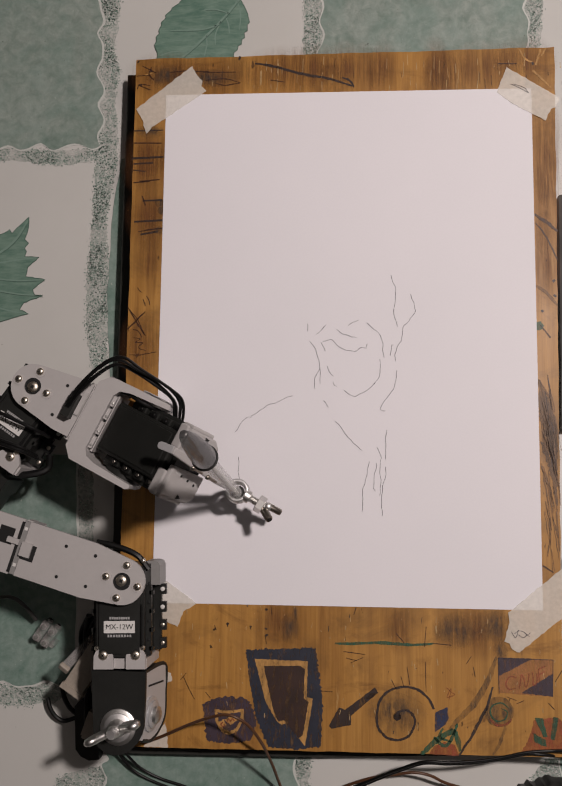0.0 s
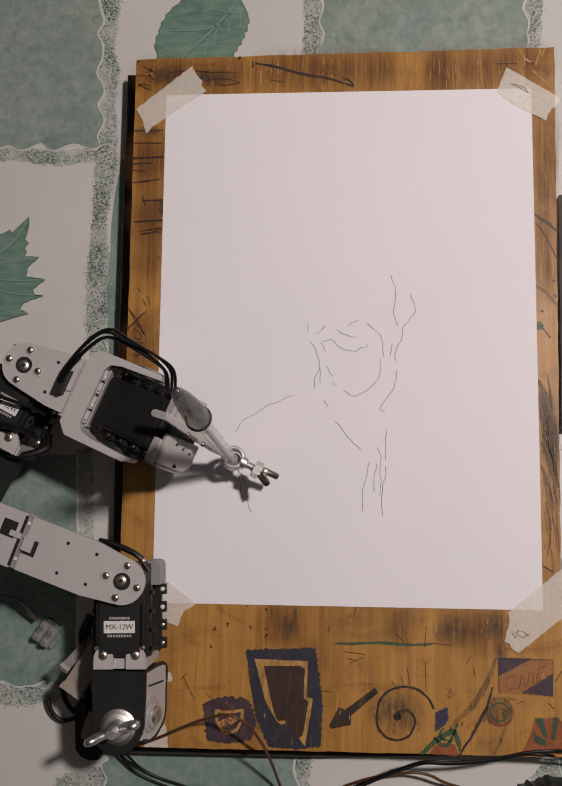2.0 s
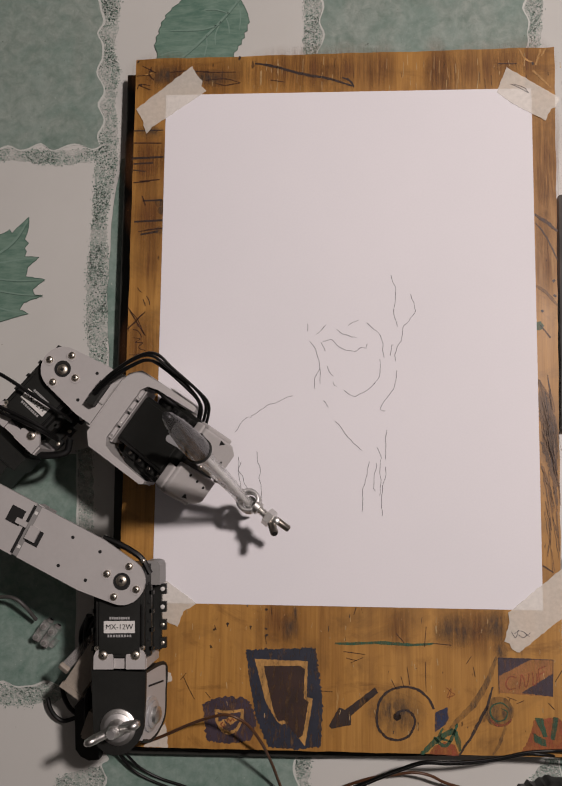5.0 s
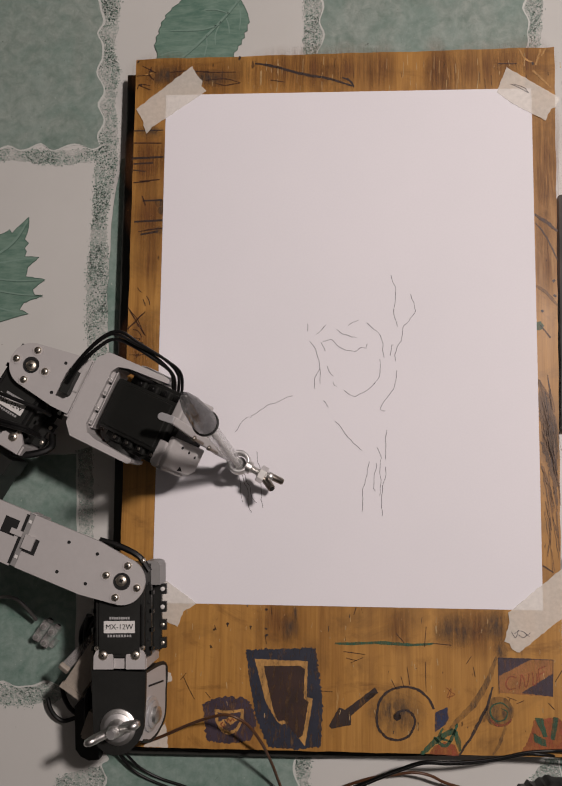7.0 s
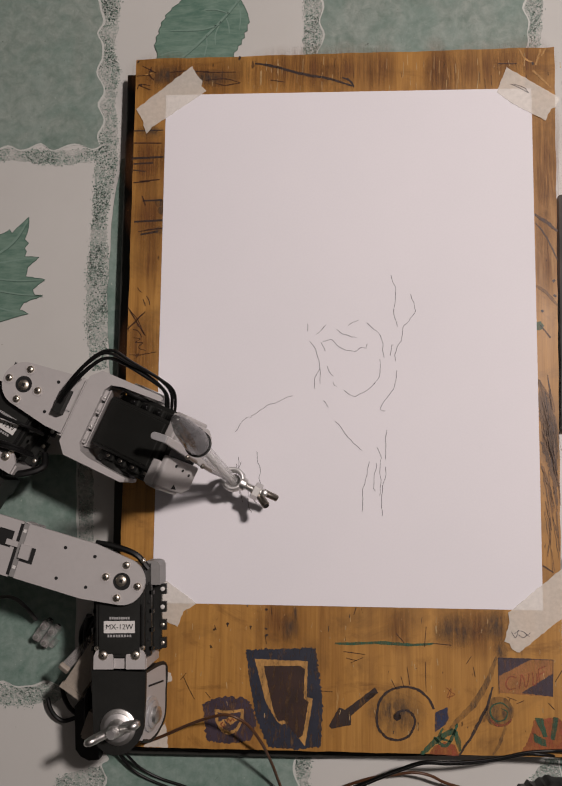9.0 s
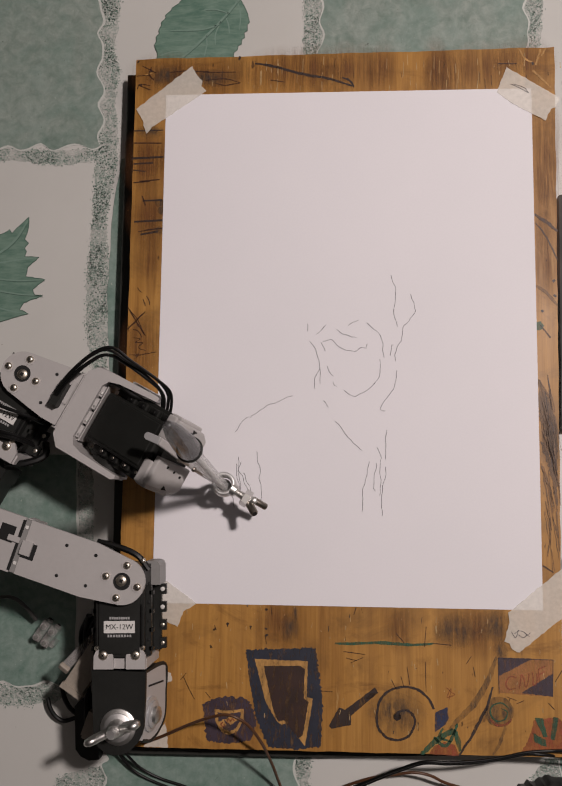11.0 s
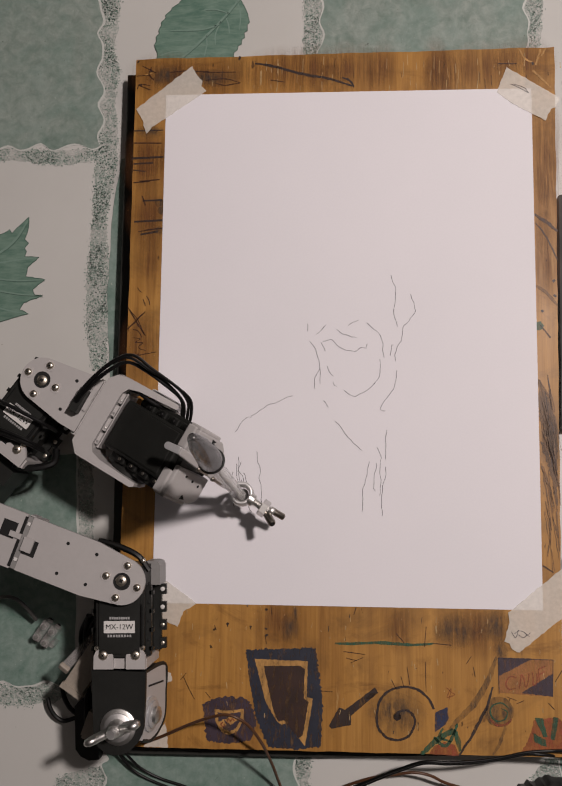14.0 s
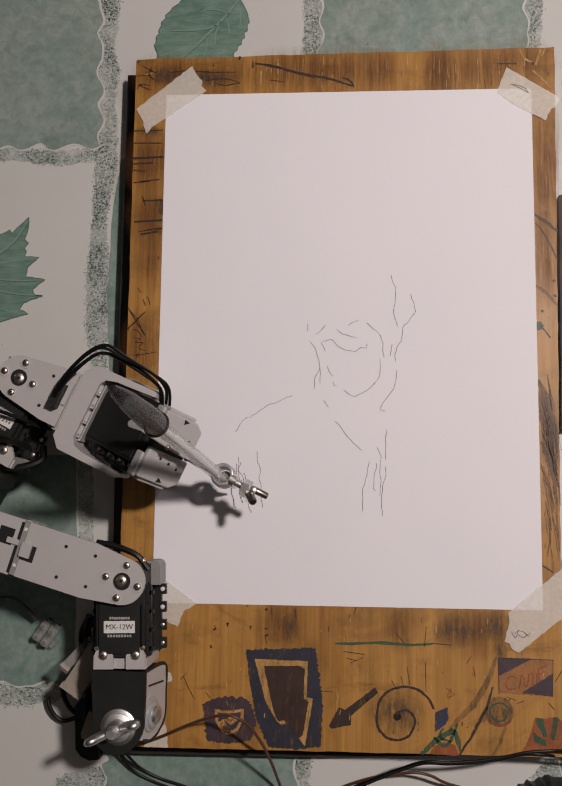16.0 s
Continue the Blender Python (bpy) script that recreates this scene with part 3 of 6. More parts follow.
def board_marks(b):
    # big badge: navy frame, bare line, maroon field
    mark(b, "painted_frame", NAVY, [(-0.0538, -0.1711), (-0.0156, -0.1692), (-0.0139, -0.1818), (-0.0116, -0.1975), (-0.0125, -0.2209), (-0.0260, -0.2226), (-0.0406, -0.2217), (-0.0478, -0.2063), (-0.0514, -0.1880)], "navy marker frame of a badge", uneven=0.0012, step=0.0008)
    mark(b, "bare_line", BARE, [(-0.0488, -0.1758), (-0.0199, -0.1764), (-0.0203, -0.1951), (-0.0170, -0.1961), (-0.0211, -0.2207), (-0.0310, -0.2090), (-0.0337, -0.2101), (-0.0364, -0.2081), (-0.0425, -0.1983)], z=0.00022)
    mark(b, "painted_field", MAROON, [(-0.0438, -0.1794), (-0.0237, -0.1789), (-0.0215, -0.1804), (-0.0219, -0.1957), (-0.0192, -0.1977), (-0.0223, -0.2150), (-0.0244, -0.2166), (-0.0326, -0.2075), (-0.0353, -0.2086), (-0.0381, -0.2034)], "maroon painted field", z=0.00030)
    # small badge
    mark(b, "painted_frame", PURPLE, [(-0.0769, -0.1997), (-0.0671, -0.1963), (-0.0551, -0.1960), (-0.0512, -0.1985), (-0.0472, -0.2089), (-0.0504, -0.2184), (-0.0639, -0.2209), (-0.0743, -0.2191)], "purple marker badge", uneven=0.0014, step=0.0008)
    mark(b, "bare_line", BARE, [(-0.0703, -0.2027), (-0.0642, -0.2036), (-0.0544, -0.2023), (-0.0543, -0.2081), (-0.0575, -0.2139), (-0.0618, -0.2161), (-0.0662, -0.2147), (-0.0696, -0.2095)], z=0.00022)
    mark(b, "painted_field", PURPLE, [(-0.0686, -0.2043), (-0.0642, -0.2052), (-0.0560, -0.2039), (-0.0560, -0.2081), (-0.0586, -0.2124), (-0.0619, -0.2143), (-0.0652, -0.2131), (-0.0680, -0.2090)], z=0.00030)
    mark(b, "bare_patch", BARE, [(-0.0685, -0.2100), (-0.0653, -0.2078), (-0.0636, -0.2109), (-0.0668, -0.2128)], z=0.00034)
    mark(b, "bare_patch", BARE, [(-0.0647, -0.2083), (-0.0615, -0.2062), (-0.0576, -0.2081), (-0.0614, -0.2109)], z=0.00034)
    for pts in ([(-0.0655, -0.2094), (-0.0666, -0.2105), (-0.0652, -0.2118), (-0.0647, -0.2104)], [(-0.0633, -0.2094), (-0.0625, -0.2075), (-0.0614, -0.2093)], [(-0.0614, -0.2093), (-0.0606, -0.2077), (-0.0592, -0.2087)]):
        line(b, "red_stroke", REDINK, pts, 0.0007, z=0.00038, taper=False)
    # dark knots and pits
    for c in ((-0.0711, -0.1605), (-0.0427, -0.1597), (-0.0640, -0.1580), (-0.0732, -0.1699), (-0.0427, -0.1634), (-0.0531, -0.1472), (-0.0429, -0.1492), (-0.0513, -0.1593), (0.1072, 0.1621), (0.1163, 0.0339), (0.1167, 0.0253), (0.1096, 0.0167), (-0.1235, 0.1681), (-0.1155, 0.1622), (-0.1216, 0.1533), (-0.0629, 0.1692)):
        mark(b, "knot", DARKINK, rough_edge(disc(c, 0.0009, 10, 0.8), 0.0004, 0.0006, 900), uneven=0.0004)
    # arrow
    mark(b, "painted_arrow", DARKINK, [(0.0164, -0.1892), (0.0180, -0.1920), (0.0035, -0.2044), (0.0035, -0.2091), (-0.0072, -0.2114), (-0.0083, -0.2099), (-0.0030, -0.2002), (0.0003, -0.2014)], "dark marker arrow", uneven=0.0004)
    # spiral
    spiral = [(0.0478, -0.1996), (0.0441, -0.1935), (0.0372, -0.1892), (0.0292, -0.1889), (0.0217, -0.1925), (0.0180, -0.1988), (0.0174, -0.2071), (0.0206, -0.2138), (0.0270, -0.2162), (0.0334, -0.2144), (0.0371, -0.2092), (0.0371, -0.2040), (0.0334, -0.2007), (0.0292, -0.2016), (0.0281, -0.2037)]
    line(b, "painted_spiral", DARKINK, spiral, 0.0013, "dark marker spiral", taper=False)
    mark(b, "spiral_eye", DARKINK, disc((0.0281, -0.2040), 0.0021))
    # green rule and the faint lines
    line(b, "green_rule", GREENINK, [(-0.0053, -0.1666), (0.0034, -0.1666), (0.0196, -0.1658), (0.0358, -0.1665), (0.0476, -0.1657)], 0.0016, "green ruled marker line")
    line(b, "ruled_line", SCRATCH, [(0.0476, -0.1657), (0.0572, -0.1662)], 0.0005)
    # blue square, green flower and red ground
    mark(b, "blue_square", BLUEINK, [(0.0483, -0.2016), (0.0547, -0.1984), (0.0554, -0.2040), (0.0536, -0.2077), (0.0482, -0.2114)], "blue marker square")
    mark(b, "red_patch", REDINK, [(0.0450, -0.2228), (0.0476, -0.2187), (0.0529, -0.2164), (0.0587, -0.2178), (0.0608, -0.2234)], "orange-red marker patch")
    line(b, "green_stem", GREENINK, [(0.0407, -0.2230), (0.0466, -0.2177), (0.0540, -0.2123), (0.0588, -0.2117), (0.0613, -0.2208)], 0.0030, "green marker leaf lines")
    line(b, "green_stem", GREENINK, [(0.0477, -0.2140), (0.0524, -0.2185), (0.0566, -0.2153), (0.0599, -0.2070)], 0.0018)
    line(b, "green_stem", GREENINK, [(0.0525, -0.2093), (0.0509, -0.2139), (0.0566, -0.2163)], 0.0014)
    line(b, "dark_curve", DARKINK, [(0.0608, -0.2229), (0.0672, -0.2135), (0.0742, -0.2004), (0.0759, -0.1978), (0.0787, -0.1874)], 0.0015, "dark marker stroke")
    line(b, "smear", GRIME, [(0.0556, -0.2102), (0.0621, -0.2033), (0.0696, -0.1954), (0.0771, -0.1828), (0.0810, -0.1717)], 0.0030, "greyish smeared band")
    line(b, "smear", GRIME, [(0.0764, -0.1973), (0.0742, -0.2035), (0.0736, -0.2056)], 0.0018)
    # round flower head
    mark(b, "flower_head", GRIME, disc((0.0821, -0.2002), 0.0078), "grey-green painted flower head", uneven=0.0008)
    line(b, "flower_swirl", GREENINK, [(0.0869, -0.1980), (0.0833, -0.1956), (0.0785, -0.1972), (0.0774, -0.2014), (0.0805, -0.2049), (0.0852, -0.2037), (0.0863, -0.2001), (0.0832, -0.1986)], 0.0008, z=0.00026)
    line(b, "flower_rim", REDINK, [(0.0768, -0.2040), (0.0804, -0.2069), (0.0857, -0.2063), (0.0884, -0.2037)], 0.0012)
    line(b, "smear", GRIME, [(0.0851, -0.2073), (0.0824, -0.2156), (0.0786, -0.2223)], 0.0016)
    # flag with lettering
    mark(b, "flag", FLAG, [(0.0821, -0.1722), (0.1108, -0.1726), (0.1101, -0.1918), (0.0823, -0.1904)], "marker flag with red letters", z=0.00014)
    mark(b, "flag_corner", PURPLE, [(0.0821, -0.1722), (0.1000, -0.1723), (0.0824, -0.1816)], z=0.00022, uneven=0.0005)
    mark(b, "flag_corner", PURPLE, [(0.1104, -0.1799), (0.1101, -0.1918), (0.0939, -0.1901)], z=0.00022, uneven=0.0005)
    for pts in ([(0.0914, -0.1824), (0.0882, -0.1820), (0.0861, -0.1851), (0.0871, -0.1882), (0.0908, -0.1881)], [(0.0929, -0.1881), (0.0941, -0.1808), (0.0966, -0.1869), (0.0983, -0.1797)], [(0.0999, -0.1791), (0.1003, -0.1858), (0.1019, -0.1847), (0.1022, -0.1796)],
                [(0.1034, -0.1842), (0.1031, -0.1775)], [(0.1031, -0.1777), (0.1068, -0.1758)], [(0.1033, -0.1806), (0.1062, -0.1789)]):
        line(b, "red_letter", REDINK, pts, 0.0006, z=0.0003, taper=False)
    for pts in ([(0.0821, -0.1722), (0.1108, -0.1726)], [(0.1108, -0.1726), (0.1101, -0.1918)], [(0.0821, -0.1722), (0.0823, -0.1909)]):
        line(b, "flag_edge", PURPLE, pts, 0.0005, z=0.00028)
    line(b, "red_scrawl", REDINK, [(0.0543, -0.1885), (0.0574, -0.1910), (0.0585, -0.1921), (0.0548, -0.1932), (0.0569, -0.1890), (0.0558, -0.1947)], 0.0005)
    # red and green sun at the corner
    mark(b, "red_patch", REDINK, [(0.1004, -0.2038), (0.1124, -0.2020), (0.1147, -0.2045), (0.1146, -0.2185), (0.0933, -0.2204), (0.0976, -0.2126)], "red marker patch with green rays", uneven=0.0008)
    for pts in ([(0.1004, -0.2028), (0.1046, -0.2027), (0.1070, -0.2123), (0.1049, -0.2124)], [(0.1103, -0.2020), (0.1129, -0.2025), (0.1106, -0.2138), (0.1085, -0.2133)], [(0.0997, -0.2105), (0.1059, -0.2139), (0.1063, -0.2175), (0.1001, -0.2151)]):
        mark(b, "green_ray", GREENINK, pts, z=0.00024)
    # smudges
    for c, r, sx in (((0.0589, -0.1586), 0.0065, 1.5), ((0.0813, -0.1555), 0.0065, 1.3), ((-0.0299, -0.1594), 0.0055, 0.7), ((-0.0267, -0.1508), 0.004, 0.3), ((0.0837, -0.1691), 0.005, 0.6), ((-0.1070, 0.1596), 0.005, 1.6), ((-0.0800, 0.1571), 0.004, 3.0), ((-0.1150, 0.1249), 0.003, 2.0), ((0.1128, -0.0560), 0.012, 0.4), ((0.0276, -0.2017), 0.010, 1.2)):
        mark(b, "grime_spot", SMUDGE, disc(c, r * 1.5, 24, sx))
    # darker red-brown bands in the varnish
    for i, (c, r, sx) in enumerate((((-0.1070, 0.1596), 0.012, 1.6), ((-0.0800, 0.1574), 0.011, 2.4), ((-0.0385, 0.1612), 0.012, 1.6), ((-0.0202, 0.1614), 0.013, 1.3), ((0.0027, 0.1616), 0.014, 1.1), ((0.0208, 0.1612), 0.014, 0.55), ((0.0515, 0.1618), 0.015, 0.45), ((0.0572, 0.1561), 0.012, 0.9), ((0.0780, 0.1606), 0.013, 1.5), ((0.1038, 0.1643), 0.012, 1.2), ((0.1145, 0.1098), 0.026, 0.30), ((0.1133, 0.0803), 0.024, 0.34), ((0.1124, 0.0454), 0.022, 0.30), ((-0.1165, 0.1133), 0.012, 1.0), ((-0.1167, 0.1010), 0.012, 1.0), ((-0.1147, 0.0738), 0.016, 0.7), ((-0.1160, -0.0032), 0.018, 0.6), ((-0.1128, 0.0468), 0.02, 0.3), ((-0.0348, -0.1557), 0.013, 0.9), ((0.0304, -0.1571), 0.012, 0.6), ((0.0706, -0.1594), 0.012, 1.4))):
        mark(b, "varnish_stain", STAIN, disc(c, r * 1.35, 24, sx), z=0.00012 + 0.000001 * i)
    # scratches and burns
    top = ([(-0.0539, 0.1656), (-0.0444, 0.1641), (-0.0326, 0.1605), (-0.0208, 0.1574), (-0.0090, 0.1550), (0.0033, 0.1505)], [(-0.0026, 0.1558), (0.0015, 0.1542), (0.0045, 0.1498)], [(-0.1041, 0.1611), (-0.0945, 0.1618), (-0.0801, 0.1609)], [(-0.0846, 0.1606), (-0.0652, 0.1605)],
           [(-0.0830, 0.1559), (-0.0722, 0.1563), (-0.0621, 0.1540)], [(-0.0769, 0.1536), (-0.0704, 0.1526), (-0.0627, 0.1537)], [(-0.0443, 0.1551), (-0.0366, 0.1537)], [(-0.1156, 0.1647), (-0.1167, 0.1598), (-0.1136, 0.1566)], [(-0.1207, 0.1655), (-0.1125, 0.1609)], [(-0.1245, 0.1593), (-0.1161, 0.1597)],
           [(-0.1159, 0.1529), (-0.1219, 0.1542), (-0.1236, 0.1511)], [(-0.1231, 0.1536), (-0.1158, 0.1504)], [(0.0872, 0.1625), (0.0981, 0.1623)], [(0.1041, 0.1506), (0.1091, 0.1459)])
    for i, pts in enumerate(top):
        line(b, "pen_stroke" if i < 2 else "scratch", DARKINK if i < 2 else SCRATCH, pts, (0.0016, 0.0012)[i] if i < 2 else 0.0009)
    left = ([(-0.1259, 0.1085), (-0.1068, 0.1089)], [(-0.1246, 0.1051), (-0.1127, 0.1056)], [(-0.1257, 0.1015), (-0.1173, 0.1004)], [(-0.1252, 0.1251), (-0.1073, 0.1254)], [(-0.1186, 0.0825), (-0.1067, 0.0830)], [(-0.1186, 0.0853), (-0.1167, 0.0798)], [(-0.1229, 0.0702), (-0.1058, 0.0707)],
            [(-0.1204, 0.0642), (-0.1074, 0.0659), (-0.1056, 0.0653)], [(-0.1191, 0.0624), (-0.1086, 0.0641)], [(-0.1207, 0.0944), (-0.1088, 0.0955)], [(-0.1242, 0.0938), (-0.1142, 0.0943)], [(-0.1256, 0.1180), (-0.1083, 0.1174)], [(-0.1254, 0.0199), (-0.1199, 0.0111), (-0.1144, 0.0026)],
            [(-0.1148, 0.0167), (-0.1199, 0.0114), (-0.1250, 0.0064)], [(-0.1248, 0.0188), (-0.1187, 0.0114), (-0.1156, 0.0044)], [(-0.1214, 0.0018), (-0.1173, 0.0009), (-0.1201, -0.0014), (-0.1154, -0.0014), (-0.1183, -0.0038), (-0.1141, -0.0061)], [(-0.1234, -0.0084), (-0.1170, -0.0084), (-0.1080, -0.0067)], [(-0.1199, 0.0308), (-0.1181, 0.0285), (-0.1169, 0.0279)],
            [(-0.1145, 0.0261), (-0.1130, 0.0231), (-0.1126, 0.0208)], [(-0.1162, 0.0243), (-0.1149, 0.0202)], [(-0.1221, 0.0067), (-0.1185, 0.0050), (-0.1161, 0.0015)])
    for i, pts in enumerate(left):
        line(b, "scratch", DARKINK if i in (0, 1, 2, 3, 4, 6, 8) else SCRATCH, pts, 0.0013 if i in (12, 13) else 0.0017 if i in (0, 1, 4, 6, 8) else 0.0011 if i < 12 else 0.0007)
    for c in ((-0.1071, 0.0767), (-0.1080, 0.0647), (0.1075, 0.0082), (-0.1085, 0.0815)):
        mark(b, "dark_spot", GRIME if c[0] < 0 else GREENINK, disc(c, 0.0025, 16), uneven=0.0008)
    right = ([(0.1064, 0.0722), (0.1130, 0.0675), (0.1189, 0.0622)], [(0.1068, 0.0672), (0.1128, 0.0587), (0.1188, 0.0454)], [(0.1060, 0.0311), (0.1120, 0.0270), (0.1179, 0.0196)], [(0.1083, 0.0088), (0.1136, 0.0014)], [(0.1065, -0.0217), (0.1118, -0.0311), (0.1157, -0.0477), (0.1180, -0.0615)],
             [(0.1074, -0.0311), (0.1108, -0.0478), (0.1142, -0.0642)], [(0.1075, -0.0505), (0.1126, -0.0643), (0.1164, -0.0833)], [(0.1082, -0.0698), (0.1110, -0.0847), (0.1128, -0.0996)], [(0.1121, -0.0615), (0.1156, -0.0752), (0.1168, -0.0914)], [(0.1088, -0.0888), (0.1111, -0.1050), (0.1092, -0.1184)],
             [(0.1064, -0.1232), (0.1122, -0.1269)], [(0.1146, -0.0941), (0.1156, -0.1156)])
    for i, pts in enumerate(right):
        line(b, "scratch", STREAK if i in (2, 4, 5, 6, 7, 8, 9, 11) else SCRATCH, pts, 0.0026 if i in (0, 2) else 0.0012)
    mark(b, "worn_wedge", WEAR, [(0.1063, -0.0217), (0.1086, -0.0250), (0.1132, -0.0372), (0.1160, -0.0466), (0.1156, -0.0724), (0.1140, -0.0714), (0.1116, -0.0588), (0.1092, -0.0494), (0.1063, -0.0445)], "grey-brown worn wedge", uneven=0.0012, z=0.00014)
    mark(b, "worn_wedge", WEAR, [(0.1068, -0.0561), (0.1090, -0.0572), (0.1135, -0.0697), (0.1155, -0.0768), (0.1152, -0.0914), (0.1128, -0.0779), (0.1098, -0.0670)], uneven=0.0012, z=0.00014)
    # brown grain streaks down that edge
    (x0, y0), (x1, y1) = (0.1081, -0.0256), (0.1144, -0.1210)
    for k in range(46):
        x, y = random.uniform(x0, x1), random.uniform(y1, y0)
        dx, L = random.uniform(0.0012, 0.0040), random.uniform(0.008, 0.024)
        line(b, "grain_streak", STREAK if k % 6 else SCRATCH, [(x - dx / 2, y + L / 2), (x, y + 0.0004), (x + dx / 2, y - L / 2)], random.uniform(0.0002, 0.0008))
    low = ([(-0.0877, -0.1863), (-0.0848, -0.1920), (-0.0814, -0.1977)], [(-0.0861, -0.1841), (-0.0893, -0.1879)], [(-0.0127, -0.1918), (-0.0062, -0.1921)], [(-0.0004, -0.1710), (0.0110, -0.1723)], [(0.0007, -0.1741), (0.0067, -0.1755)], [(0.0034, -0.1767), (0.0099, -0.1739)],
           [(-0.0712, -0.1581), (-0.0700, -0.1608)], [(-0.0435, -0.1629), (-0.0424, -0.1676)], [(-0.0404, -0.1478), (-0.0398, -0.1521)], [(0.0336, -0.1781), (0.0351, -0.1874)], [(0.0303, -0.1834), (0.0319, -0.1886)], [(0.0432, -0.1752), (0.0436, -0.1909)], [(0.0250, -0.1851), (0.0276, -0.1897)],
           [(0.0439, -0.1568), (0.0427, -0.1674)], [(0.0277, -0.1608), (0.0320, -0.1655)], [(0.0688, -0.1772), (0.0697, -0.1824)], [(0.0651, -0.1758), (0.0678, -0.1720)], [(0.0859, -0.1924), (0.0912, -0.1943)], [(0.1079, -0.1949), (0.1110, -0.1984)],
           [(0.1118, -0.1840), (0.1154, -0.1782)], [(-0.0754, -0.1939), (-0.0726, -0.1970)], [(0.0050, -0.1512), (0.0066, -0.1458)], [(0.0954, -0.1942), (0.0911, -0.1959)])
    for i, pts in enumerate(low):
        line(b, "scratch", SCRATCH, pts, 0.0006)
    # chips down to pale wood
    for pts in ([(0.0999, 0.1711), (0.1038, 0.1643), (0.1072, 0.1630)], [(0.1119, 0.1708), (0.1089, 0.1611)], [(0.1071, 0.1581), (0.1171, 0.1473)], [(-0.1191, 0.1598), (-0.1149, 0.1610)], [(0.1148, 0.1714), (0.1124, 0.1665)]):
        line(b, "chip", BARE, pts, 0.0011)
    for k in range(110):
        x, y = random.uniform(-0.118, 0.128), random.uniform(-0.212, -0.143)
        line(b, "chip", CHIP if k % 7 else DARKINK, [(x, y), (x + random.uniform(-0.0006, 0.0006), y - random.uniform(0.0006, 0.0036))], random.uniform(0.0002, 0.0005))
    for k in range(70):
        x, y = random.uniform(-0.10, 0.14), random.uniform(0.150, 0.170)
        line(b, "chip", CHIP if k % 5 else SCRATCH, [(x, y), (x + random.uniform(-0.0004, 0.0004), y - random.uniform(0.002, 0.009))], random.uniform(0.0002, 0.0004))


# ---- paper, tape and ink ----
def sheet():
    bm = box(bmesh.new(), -0.21223 / 2, 0.21223 / 2, -0.29389 / 2, 0.29389 / 2, BOARD_Z + 0.0001, PAPER_Z)
    return tagged(part("paper_sheet", bm, PAPER), "white sheet of drawing paper with thin pen lines", "paper")


def tapes():
    shapes = ([(-0.1238, 0.1385), (-0.0909, 0.1646), (-0.0883, 0.1590), (-0.0847, 0.1552), (-0.0852, 0.1521), (-0.0822, 0.1489), (-0.1138, 0.1272), (-0.1173, 0.1233), (-0.1199, 0.1316)],
              [(0.0922, 0.1597), (0.0979, 0.1563), (0.1219, 0.1407), (0.1195, 0.1353), (0.1167, 0.1341), (0.1137, 0.1273), (0.0947, 0.1382), (0.0863, 0.1450), (0.0892, 0.1522)],
              [(0.1353, -0.1094), (0.1367, -0.1338), (0.0931, -0.1693), (0.0890, -0.1673), (0.0880, -0.1647), (0.0853, -0.1637), (0.0882, -0.1537), (0.0877, -0.1484)],
              [(-0.1086, -0.1328), (-0.0979, -0.1353), (-0.0816, -0.1467), (-0.0847, -0.1492), (-0.0885, -0.1514), (-0.0916, -0.1595), (-0.0995, -0.1565), (-0.1069, -0.1534)])
    for k, outline in enumerate(shapes):
        bm = bmesh.new()
        flat(bm, rough_edge(outline, 0.0015, 0.0006, 500, k), PAPER_Z + 0.0003, 0.00025)
        t = part("masking_tape", bm, TAPE, skin=True)
        tagged(t, "torn strip of masking tape holding a paper corner", "tape", "tape strips at the paper corners")
        if k in (1, 2):
            marks = ([(0.0943, 0.1497), (0.1005, 0.1465), (0.1039, 0.1443)], [(0.0960, 0.1496), (0.1022, 0.1471), (0.1044, 0.1440)]) if k == 1 else ([(0.0907, -0.1594), (0.0934, -0.1578), (0.0970, -0.1593), (0.0954, -0.1614), (0.0928, -0.1599)], [(0.0891, -0.1584), (0.0912, -0.1615), (0.0929, -0.1573)], [(0.0954, -0.1614), (0.0992, -0.1587)], [(0.0960, -0.1588), (0.0986, -0.1608)])
            for pts in marks:
                bm = bmesh.new()
                ribbon(bm, pts, 0.00025, PAPER_Z + 0.0005, 0.0001)
                part("pencil_mark", bm, INK_LINE, t)
    for outline in ([(-0.0972, -0.1838), (-0.0944, -0.1843), (-0.0938, -0.1880), (-0.0965, -0.1897), (-0.0988, -0.1871)], [(-0.1078, -0.2206), (-0.0970, -0.2103), (-0.0950, -0.2233), (-0.1088, -0.2237)]):
        bm = bmesh.new()
        flat(bm, rough_edge(outline, 0.001, 0.0008, 500), BOARD_Z + 0.0004, 0.0002)
        tagged(part("tape_scrap", bm, TAPE, skin=True), "scrap of masking tape stuck to the board", "tape")


